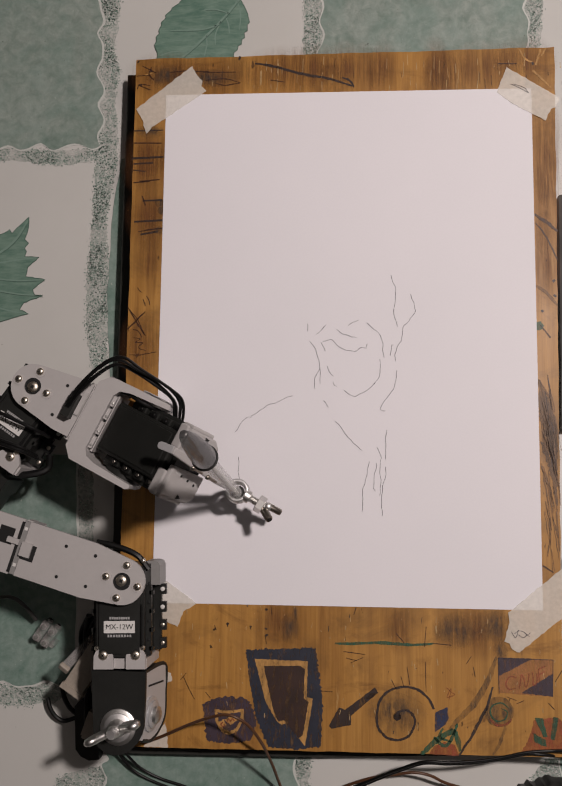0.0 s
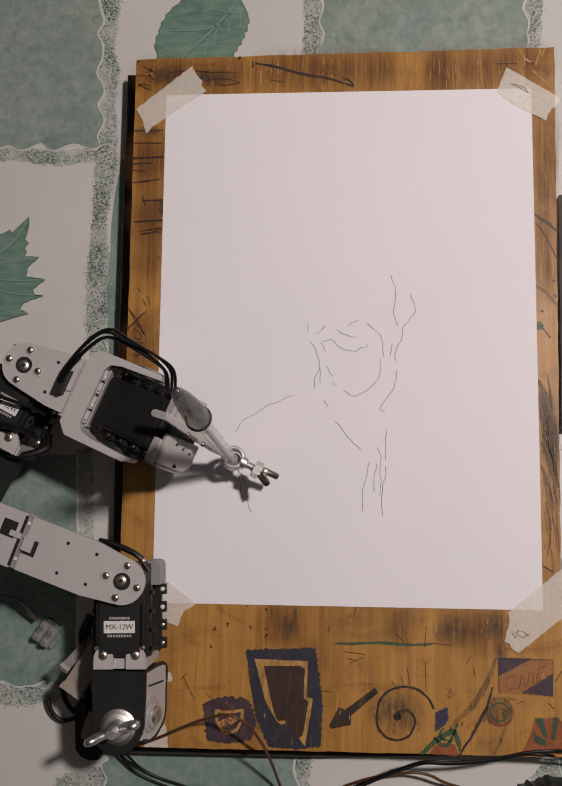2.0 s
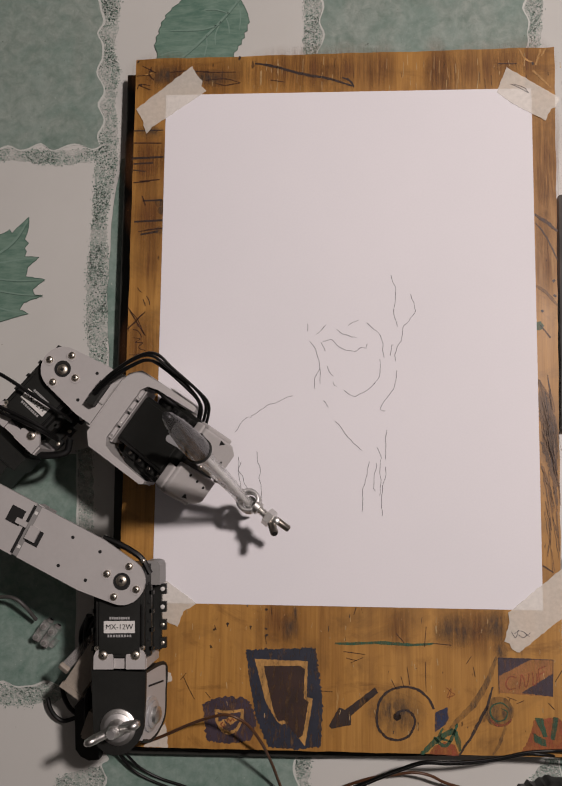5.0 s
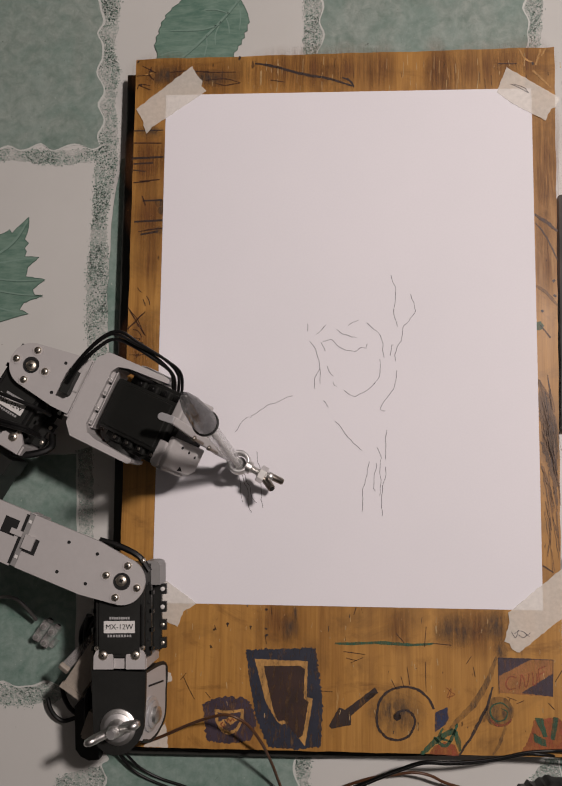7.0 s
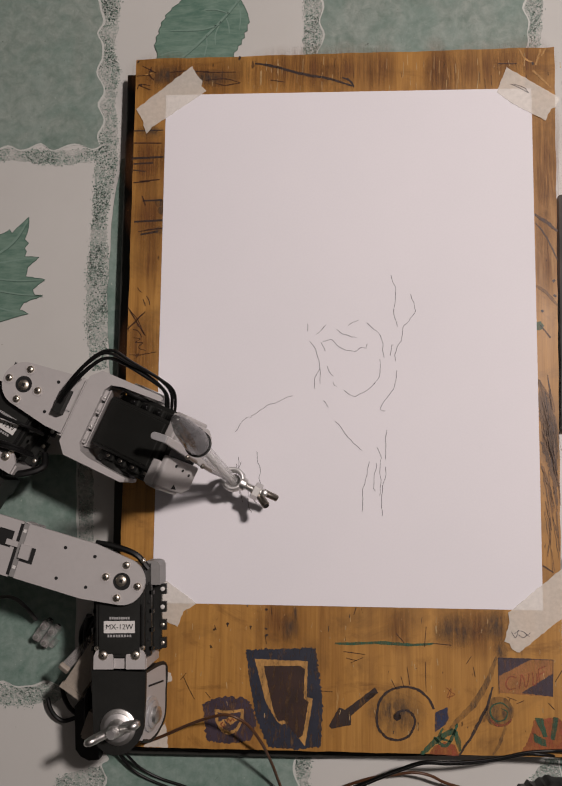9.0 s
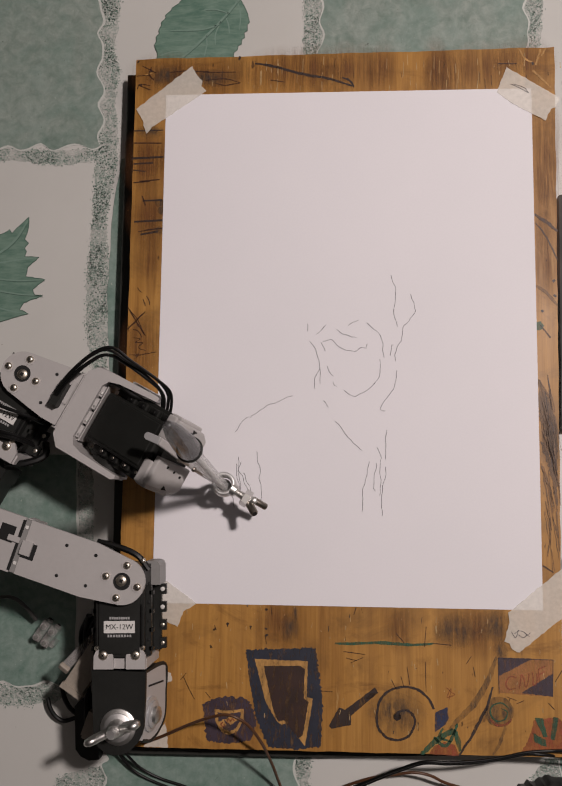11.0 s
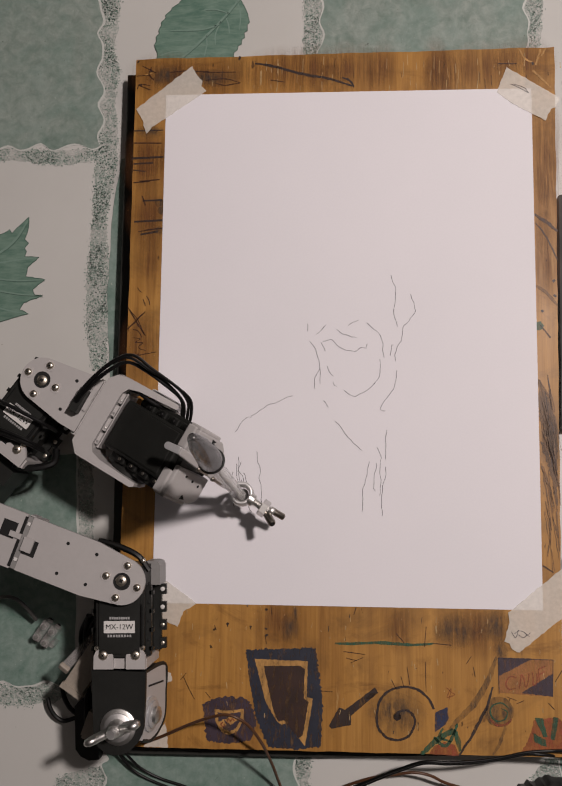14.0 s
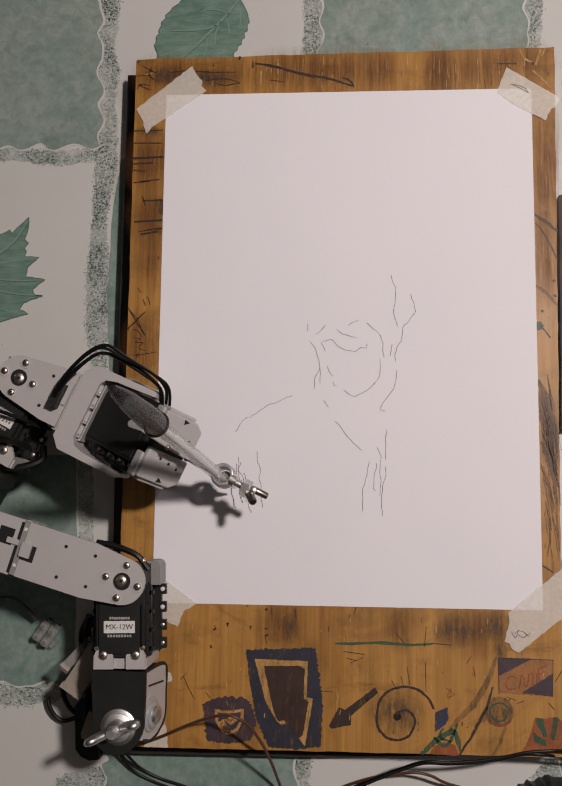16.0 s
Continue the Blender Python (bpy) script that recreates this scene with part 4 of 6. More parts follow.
def stroke(parent, pts, z, w=0.00024):
    fine = []
    for a, b in zip(pts, pts[1:]):
        n = max(1, round(math.dist(a, b) / 0.0011))
        fine += [(a[0] + (b[0] - a[0]) * k / n, a[1] + (b[1] - a[1]) * k / n) for k in range(n)]
    fine = [Vector((x, y, 0)) for x, y in fine + [pts[-1]]]
    way = [(p.x + 0.0009 * noise.noise(p * 210), p.y + 0.0009 * noise.noise(p * 210 + Vector((0, 5, 7)))) for p in fine]
    bm = bmesh.new()
    ribbon(bm, way, w, z, 0.00008, 5, 0.5, smooth=False)
    return part("ink_stroke", bm, INK_LINE, parent, "thin dark pen line")


def drawing(paper):
    """The lines that are on the sheet from the start."""
    old = (
        [(-0.0617, -0.0523), (-0.0581, -0.0466), (-0.0547, -0.0438), (-0.0530, -0.0440), (-0.0525, -0.0429), (-0.0491, -0.0415), (-0.0441, -0.0372), (-0.0396, -0.0355), (-0.0342, -0.0332), (-0.0295, -0.0312)],
        [(-0.0597, -0.0658), (-0.0599, -0.0699), (-0.0590, -0.0764), (-0.0586, -0.0814), (-0.0577, -0.0866), (-0.0568, -0.0916)],
        [(-0.0216, 0.0089), (-0.0216, 0.0054)], [(-0.0201, -0.0006), (-0.0167, -0.0052), (-0.0150, -0.0124), (-0.0144, -0.0166), (-0.0138, -0.0209), (-0.0143, -0.0246)], [(-0.0146, -0.0161), (-0.0169, -0.0209), (-0.0171, -0.0277)],
        [(-0.0165, 0.0028), (-0.0139, 0.0054), (-0.0111, 0.0086)], [(-0.0136, -0.0012), (-0.0122, -0.0041), (-0.0110, -0.0061)], [(-0.0122, -0.0001), (-0.0082, 0.0002), (-0.0037, -0.0038), (0.0002, -0.0058), (0.0042, -0.0061), (0.0064, -0.0058), (0.0087, -0.0043), (0.0112, -0.0041), (0.0118, -0.0021)],
        [(-0.0049, 0.0063), (-0.0009, 0.0034), (0.0030, 0.0019), (0.0067, 0.0017)], [(0.0013, 0.0083), (0.0041, 0.0103), (0.0067, 0.0111)], [(0.0123, 0.0100), (0.0160, 0.0062), (0.0199, 0.0031), (0.0213, -0.0015), (0.0213, -0.0098)],
        [(0.0193, -0.0106), (0.0196, -0.0180), (0.0176, -0.0228), (0.0143, -0.0265), (0.0098, -0.0299), (0.0056, -0.0316), (0.0025, -0.0311), (-0.0008, -0.0285)], [(-0.0101, -0.0149), (-0.0087, -0.0186), (-0.0070, -0.0209)], [(-0.0070, -0.0237), (-0.0062, -0.0254), (-0.0050, -0.0260)],
        [(0.0259, 0.0371), (0.0281, 0.0293), (0.0284, 0.0261), (0.0267, 0.0177), (0.0278, 0.0131), (0.0292, 0.0077)],
        [(0.0368, 0.0263), (0.0374, 0.0232), (0.0393, 0.0171), (0.0376, 0.0140), (0.0328, 0.0082), (0.0320, 0.0054), (0.0311, 0.0017), (0.0317, -0.0003), (0.0288, -0.0043), (0.0274, -0.0080), (0.0277, -0.0123)], [(0.0272, -0.0023), (0.0258, -0.0026), (0.0249, -0.0089)],
        [(0.0285, -0.0171), (0.0276, -0.0259), (0.0243, -0.0310), (0.0209, -0.0360), (0.0193, -0.0386), (0.0204, -0.0394), (0.0218, -0.0394)],
        [(-0.0120, -0.0345), (-0.0109, -0.0356), (-0.0097, -0.0379)], [(-0.0058, -0.0457), (-0.0024, -0.0485), (-0.0010, -0.0507), (-0.0005, -0.0524), (0.0037, -0.0563), (0.0040, -0.0577), (0.0076, -0.0602), (0.0093, -0.0621)],
        [(0.0231, -0.0506), (0.0223, -0.0595), (0.0223, -0.0673)], [(0.0179, -0.0606), (0.0198, -0.0662), (0.0192, -0.0734), (0.0195, -0.0830), (0.0192, -0.0866)],
        [(0.0173, -0.0692), (0.0165, -0.0762), (0.0159, -0.0830), (0.0167, -0.0841)], [(0.0132, -0.0682), (0.0104, -0.0812), (0.0093, -0.0872), (0.0098, -0.0914), (0.0093, -0.0955)],
        [(0.0228, -0.0709), (0.0209, -0.0816), (0.0200, -0.0885), (0.0203, -0.0940), (0.0205, -0.0981)])
    for pts in old:
        stroke(paper, pts, PAPER_Z + 0.0001)


NEW_STROKES = (
    # start, end, way of the pen
    (1.0, 2.2, [(-0.0517, -0.0968), (-0.0534, -0.0940), (-0.0537, -0.0891), (-0.0549, -0.0835), (-0.0570, -0.0769), (-0.0593, -0.0736), (-0.0591, -0.0708), (-0.0586, -0.0688)]),
    (3.0, 4.4, [(-0.0494, -0.0629), (-0.0487, -0.0679), (-0.0475, -0.0718), (-0.0475, -0.0774), (-0.0466, -0.0812), (-0.0462, -0.0879), (-0.0464, -0.0901), (-0.0455, -0.0945)]),
    (5.6, 7.0, [(-0.0492, -0.0915), (-0.0506, -0.0901), (-0.0524, -0.0857), (-0.0536, -0.0813), (-0.0553, -0.0774), (-0.0562, -0.0749)]),
    (7.8, 9.4, [(-0.0611, -0.0694), (-0.0604, -0.0736), (-0.0598, -0.0797), (-0.0586, -0.0847), (-0.0580, -0.0880), (-0.0570, -0.0919)]),
    (10.6, 11.8, [(-0.0615, -0.0939), (-0.0624, -0.0886), (-0.0634, -0.0825), (-0.0635, -0.0784), (-0.0624, -0.0747)]),
    (12.7, 14.1, [(-0.0578, -0.0789), (-0.0569, -0.0813), (-0.0563, -0.0841), (-0.0552, -0.0874), (-0.0545, -0.0916)]),
    (14.9, 15.8, [(-0.0606, -0.0941), (-0.0618, -0.0903), (-0.0630, -0.0864), (-0.0637, -0.0831)]))
STROKE_BITS = []


def growing_strokes(paper):
    """Lines that the pen draws during the shot, in short bits that come up through the sheet as the pen passes."""
    for t0, t1, way in NEW_STROKES:
        path = smooth_path([(x, y, 0) for x, y in way], 4)
        bits = 7
        for k in range(bits):
            a, b = round(k * (len(path) - 1) / bits), round((k + 1) * (len(path) - 1) / bits)
            ob = stroke(paper, [(p.x, p.y) for p in path[a:b + 1]], 0.0)
            STROKE_BITS.append((t0 + (t1 - t0) * (k + 0.5) / bits, ob))


room()
table()
tablecloth()
slab()
THE_BOARD = board()
SHEET = sheet()
tapes()
drawing(SHEET)
growing_strokes(SHEET)
board_marks(THE_BOARD)


# ---- the robot arm ----
SHOULDER = (-0.11301, -0.13153)
PLATE_Z = 0.068
ARM = base("robot_arm", pose(*SHOULDER, BOARD_Z), "small robot arm of black servos and pale grey brackets", "robot arm")


def in_arm(m):
    return pose(-SHOULDER[0], -SHOULDER[1], -BOARD_Z) @ m


def screw(parent, c, r=0.0019, axis=(0, 0, 1), mat=None, h=0.0013):
    bm = lathe(bmesh.new(), c, axis, [(-0.0004, r), (0.0005 * h / 0.0013, r), (0.0009 * h / 0.0013, r * 0.86), (h, r * 0.5)], 14)
    s = part("screw", bm, mat or BRASSY, parent, smooth=True)
    a = Vector(axis).normalized()
    t = a.orthogonal().normalized()
    if h > 0.001:
        # crossed driver slot
        bm = bmesh.new()
        for w in (t, a.cross(t)):
            w2, top = a.cross(w), Vector(c) + a * (h + 0.00004)
            bm.faces.new([bm.verts.new(top + w * (r * 0.42 * i) + w2 * (r * 0.10 * j)) for i, j in ((-1, -1), (1, -1), (1, 1), (-1, 1))])
        part("driver_slot", bm, HOLE, parent)
    return s


def rounded_plate(x_end, half0, r_end, x_start, z0, z1, n=14):
    """A bracket plate: round end at the axis, widening to half0."""
    pts = []
    for i in range(n + 1):
        a = math.radians(100 + 160 * i / n)
        pts.append((r_end * math.cos(a), r_end * math.sin(a)))
    pts += [(x_start, -half0), (x_end, -half0), (x_end, half0), (x_start, half0)]
    return prism(bmesh.new(), pts, z0, z1)


def servo(parent, top):
    """A servo with its axis at the local origin, horn face up at height top, body towards -x."""
    bm = bmesh.new()
    box(bm, -0.0385, 0.0072, -0.0125, 0.0125, top - 0.0400, top - 0.0035)
    box(bm, -0.0365, 0.0072, -0.0105, 0.0105, top - 0.0042, top - 0.0022)
    body = part("servo_body", bm, BLACK, parent, "black plastic servo case", bevel=0.0008)
    # toothed mounting ribs along both sides, in two tiers
    for side in (-1, 1):
        for zt, y0, y1, tooth in ((top - 0.0085, 0.0122, 0.0150, 0.0), (top - 0.0270, 0.0122, 0.0166, 0.0026)):
            bm = bmesh.new()
            box(bm, -0.0385, -0.0030, *sorted((side * y0, side * y1)), zt - 0.0030, zt)
            for k in range(4):
                x = -0.0350 + k * 0.0094
                if tooth:
                    box(bm, x - 0.0027, x + 0.0027, *sorted((side * (y1 - 0.0006), side * (y1 + tooth))), zt - 0.0030, zt + 0.0006)
                else:
                    box(bm, x - 0.0010, x + 0.0010, *sorted((side * (y1 - 0.001), side * (y1 + 0.0012))), zt - 0.0030, zt)
            part("rib", bm, BLACK, body, bevel=0.0003)
            for k in range(4):
                x = -0.0350 + k * 0.0094
                if tooth:
                    screw(body, (x, side * (y1 + 0.0008), zt + 0.0006), 0.0012, mat=LABEL if k > 1 else BRASSY, h=0.0005)
                else:
                    screw(body, (x + 0.0045, side * (y1 - 0.0012), zt), 0.0008, mat=HOLE, h=0.0004)
    # horn and its rim
    bm = lathe(bmesh.new(), (0, 0, top - 0.0024), (0, 0, 1), [(0, 0.0112), (0.0016, 0.0112), (0.0022, 0.0104)], 32)
    part("servo_horn", bm, BLACK, body, smooth=True)
    # label: white panel with printing
    bm = box(bmesh.new(), -0.0262, -0.0202, -0.0080, 0.0080, top - 0.0024, top - 0.0020)
    part("label_plate", bm, LABEL, body, "white servo label")
    for x, w in ((-0.0188, 0.0052), (-0.0276, 0.0062)):
        for k in range(9):
            y = (k - 4) * w / 4.4 
            part("label_print", box(bmesh.new(), x - 0.0006, x + 0.0006, y - 0.0005, y + 0.0004, top - 0.0024, top - 0.00205), PRINT, body)
    cu = bpy.data.curves.new("label_text", "FONT")
    cu.body, cu.size, cu.align_x, cu.align_y, cu.extrude, cu.offset = "MX-12W", 0.0037, "CENTER", "CENTER", 0.00008, 0.0
    tmp = bpy.data.objects.new("label_text", cu)
    scene.collection.objects.link(tmp)
    me = bpy.data.meshes.new_from_object(tmp.evaluated_get(bpy.context.evaluated_depsgraph_get()))
    bpy.data.objects.remove(tmp)
    me.materials.clear()
    me.materials.append(BLACK)
    txt = new("label_text", me)
    txt.parent = parent
    txt.matrix_basis = pose(-0.0232, 0, top - 0.00188, 0, 0, -90)
    for y in (-0.0118, 0.0118):
        screw(body, (-0.0338, y, top - 0.0034), 0.0013)
    screw(body, (0.0098, -0.0118, top - 0.0034), 0.0014)
    # long raised seams of the case
    for y in (-0.0113, 0.0113):
        part("seam", box(bmesh.new(), -0.0335, -0.0120, y - 0.0003, y + 0.0003, top - 0.0036, top - 0.0026), BLACK_GLOSS if y < 0 else BLACK, body)
    return body


def end_bracket(parent, x, z0, z1, half=0.0172, deep=0.0100, at=0.0105, wide=0.0066):
    """The pale bracket that clasps a servo's end, with two flanges and screws."""
    bm = bmesh.new()
    box(bm, x - 0.0050, x, -half, half, z0, z1 - 0.0020)
    for y in (-at, at):
        pts = [(x - 0.005, y - wide), (x + deep - 0.004, y - wide), (x + deep, y - 0.0030), (x + deep, y + 0.0030), (x + deep - 0.004, y + wide), (x - 0.005, y + wide)]
        prism(bm, pts, z1 - 0.0020, z1)
        box(bm, x, x + deep * 0.8, y - wide, y + wide, z0, z0 + 0.002)
    br = part("end_bracket", bm, GREY, parent, "pale grey plastic servo bracket", bevel=0.0006)
    for y in (-at, at):
        screw(br, (x + deep * 0.35, y, z1), 0.0024)
    return br


def joint_plate(parent, x_end, half, r, x_start, z, holes, label=""):
    """The grey plate over a servo horn with its ring of screws."""
    bm = rounded_plate(x_end, half, r, x_start, z - 0.0020, z)
    pl = part("joint_plate", bm, GREY, parent, label, bevel=0.0005)
    bm = lathe(bmesh.new(), (0, 0, z - 0.0002), (0, 0, 1), [(0, 0.0044), (0.0004, 0.0044)], 24)
    part("hub_hole", bm, HOLE, pl)
    screw(pl, (0.0003, -0.0003, z + 0.0002), 0.0028, h=0.0012)
    part("screw_slot", lathe(bmesh.new(), (0.0003, -0.0003, z + 0.0013), (0, 0, 1), [(0, 0.0010), (0.0002, 0.0009)], 6), HOLE, pl)
    for k in range(4):
        a = math.radians(45 * 0 + 90 * k)
        c = (0.0085 * math.cos(a), 0.0085 * math.sin(a), z)
        bm = lathe(bmesh.new(), c, (0, 0, 1), [(-0.0002, 0.0030), (0.0003, 0.0030)], 18)
        part("washer_ring", bm, GREY, pl)
        screw(pl, (c[0], c[1], z + 0.0004))
    for x, y in holes:
        bm = lathe(bmesh.new(), (x, y, z - 0.0002), (0, 0, 1), [(0, 0.0009), (0.00035, 0.0009)], 12)
        part("rivet_hole", bm, HOLE, pl)
    return pl


def base_unit():
    """The fixed shoulder servo on its clamp bracket."""
    unit = part("shoulder_base", box(bmesh.new(), -0.0360, 0.0060, -0.0120, 0.0120, BOARD_Z + 0.0005, 0.0262), BLACK, ARM, "black servo foot on the board")
    unit.matrix_basis = pose(-0.0022, 0, -BOARD_Z, 0, 0, 91.5)
    servo(unit, PLATE_Z - 0.0022)
    # clear rounded guard behind the joint
    bm = prism(bmesh.new(), [(-0.004, -0.0172), (0.0062, -0.0172), (0.0080, -0.0162), (0.0086, -0.0142), (0.0086, -0.010), (-0.004, -0.010)], 0.030, 0.046)
    part("idler_cover", bm, GREY_DARK, unit, bevel=0.001)
    end_bracket(unit, -0.0392, 0.030, PLATE_Z - 0.0048, 0.0135, 0.0056, 0.0083, 0.0050)
    return unit


def clamp():
    """Black clamp plate with the wing nut, over a pale bracket with slanting side."""
    top = 0.062
    unit = base("clamp_bracket", pose(*(-0.1234, -0.2057), BOARD_Z), "black plated bracket bolted to the board with a steel wing nut", "bracket")
    o = Vector((*(-0.1234, -0.2057), BOARD_Z))
    outline = [(p[0] - o.x, p[1] - o.y) for p in [(-0.1288, -0.1767, 0.0620), (-0.1006, -0.1770, 0.0620), (-0.1005, -0.1915, 0.0620), (-0.1009, -0.2037, 0.0620), (-0.1020, -0.2081, 0.0620), (-0.1042, -0.2121, 0.0620), (-0.1074, -0.2155, 0.0620), (-0.1109, -0.2173, 0.0620), (-0.1160, -0.2180, 0.0620), (-0.1206, -0.2169, 0.0620), (-0.1241, -0.2141, 0.0620), (-0.1263, -0.2093, 0.0620), (-0.1277, -0.1922, 0.0620)]]
    bm = prism(bmesh.new(), outline, top - BOARD_Z - 0.0025, top - BOARD_Z)
    part("top_plate", bm, BLACK, unit, "scuffed black plate", bevel=0.0008)
    # side wall, leaning a little outwards down to the board
    rim = [Vector(p) - o for p in ((-0.1025, -0.1787, 0.0535), (-0.0970, -0.1787, 0.0294), (-0.0967, -0.1939, 0.0277), (-0.0968, -0.2056, 0.0282), (-0.0983, -0.2118, 0.0348), (-0.1005, -0.2147, 0.0444), (-0.1030, -0.2128, 0.0535))]
    n = Vector((0.975, -0.003, 0.221)).normalized()
    bm = bmesh.new()
    a, b = [bm.verts.new(p) for p in rim], [bm.verts.new(p - n * 0.0022) for p in rim]
    bm.faces.new(a)
    bm.faces.new(b[::-1])
    for i in range(len(a)):
        bm.faces.new((a[i], b[i], b[(i + 1) % len(a)], a[(i + 1) % len(a)]))
    w = part("side_wall", bm, GREY, unit, "pale grey bracket side")
    part("black_edge", cable(bmesh.new(), [p - n * 0.0006 for p in rim], 0.0011, 6, 6), BLACK, unit)
    c = Vector((-0.1009, -0.2011, 0.0466)) - o
    part("washer", lathe(bmesh.new(), c, n, [(-0.001, 0.0088), (0.0008, 0.0088), (0.0012, 0.0080)], 30), ZINC, w, "steel washer", smooth=True)
    part("inner_washer", lathe(bmesh.new(), c + n * 0.001, n, [(0, 0.0068), (0.0012, 0.0068), (0.0016, 0.0060)], 28), ZINC, w, smooth=True)
    part("bolt_head", lathe(bmesh.new(), c + n * 0.0024, n, [(0, 0.0045), (0.0020, 0.0042), (0.0028, 0.0028)], 20), STEEL, w, smooth=True)
    slot = [Vector((-0.1012, -0.1862, 0.0500)) - o, Vector((-0.0975, -0.1871, 0.0327)) - o]
    part("slot", cable(bmesh.new(), slot, 0.0005, 6), HOLE, w)
    # body under the plate
    bm = prism(bmesh.new(), [(x * 0.93 - 0.001, y * 0.93) for x, y in outline], 0.0002, top - BOARD_Z - 0.0025)
    part("lower_block", bm, BLACK, unit)
    # black block added on the table to darken the clamp's shadow
    jaw = [(p[0] - o.x, p[1] - o.y) for p in [(-0.1523, -0.2074), (-0.1500, -0.2045), (-0.1383, -0.2031), (-0.1372, -0.2358), (-0.1430, -0.2365), (-0.1477, -0.2344), (-0.1508, -0.2307)]]
    part("shade_block", prism(bmesh.new(), jaw, 0.0006 - BOARD_Z, 0.0090 - BOARD_Z), BLACK, unit, "matt black block added on the table where the clamp's shade falls", bevel=0.002)
    # washer, bolt and wing nut on the plate
    c = Vector((-0.1139, -0.2041, 0.0640)) - o
    z = top - BOARD_Z
    c.z = z
    part("washer", lathe(bmesh.new(), c, (0, 0, 1), [(0, 0.0090), (0.0009, 0.0090), (0.0012, 0.0086)], 36), STEEL, unit, "wide steel washer", smooth=True)
    part("spring_washer", lathe(bmesh.new(), c + Vector((0, 0, 0.001)), (0, 0, 1), [(0, 0.0071), (0.0012, 0.0071), (0.0015, 0.0067)], 30), ALU, unit, smooth=True)
    nut = part("wing_nut", lathe(bmesh.new(), c + Vector((0, 0, 0.0026)), (0, 0, 1), [(0, 0.0046), (0.003, 0.0040), (0.0062, 0.0034), (0.0068, 0.0030)], 24), STEEL, unit, "steel wing nut", smooth=True)
    lean = Vector((-0.06, -0.06, 1)).normalized()
    bm = lathe(bmesh.new(), c + Vector((0, 0, 0.006)), lean, [(0, 0.0026), (0.0070, 0.0026), (0.0078, 0.0021)], 18)
    part("bolt", bm, ALU, nut, "threaded bolt end", smooth=True)
    for k in range(6):
        bm = torus(bmesh.new(), c + Vector((0, 0, 0.006)) + lean * (0.0012 + k * 0.0010), lean, 0.00255, 0.00028, 18, 6)
        part("thread", bm, STEEL, nut, smooth=True)
    d = Vector((0.93, 0.36, 0)).normalized()
    for s in (-1, 1):
        r = d * s
        side = Vector((0, 0, 1))
        loop = [c + r * 0.0030 + Vector((0, 0, 0.0030)), c + r * 0.0066 + Vector((0, 0, 0.0052)), c + r * 0.0112 + Vector((0, 0, 0.0088)),
                c + r * 0.0128 + Vector((0, 0, 0.0125)), c + r * 0.0108 + Vector((0, 0, 0.0140)), c + r * 0.0070 + Vector((0, 0, 0.0108)), c + r * 0.0034 + Vector((0, 0, 0.0078))]
        bm = cable(bmesh.new(), loop, 0.0020, 10, 6)
        part("wing", bm, STEEL, nut, smooth=True)
        bm = prism(bmesh.new(), [(0.003, 0.003), (0.0068, 0.0055), (0.0112, 0.0092), (0.0122, 0.0125), (0.0108, 0.0136), (0.007, 0.0106), (0.0034, 0.0076)], -0.0006, 0.0006)
        frame_m = Matrix((( r.x, 0, r.y, c.x), (r.y, 0, -r.x, c.y), (0, 1, 0, c.z), (0, 0, 0, 1)))
        bmesh.ops.transform(bm, matrix=frame_m, verts=bm.verts)
        part("wing_web", bm, STEEL, nut, smooth=True)
    return unit


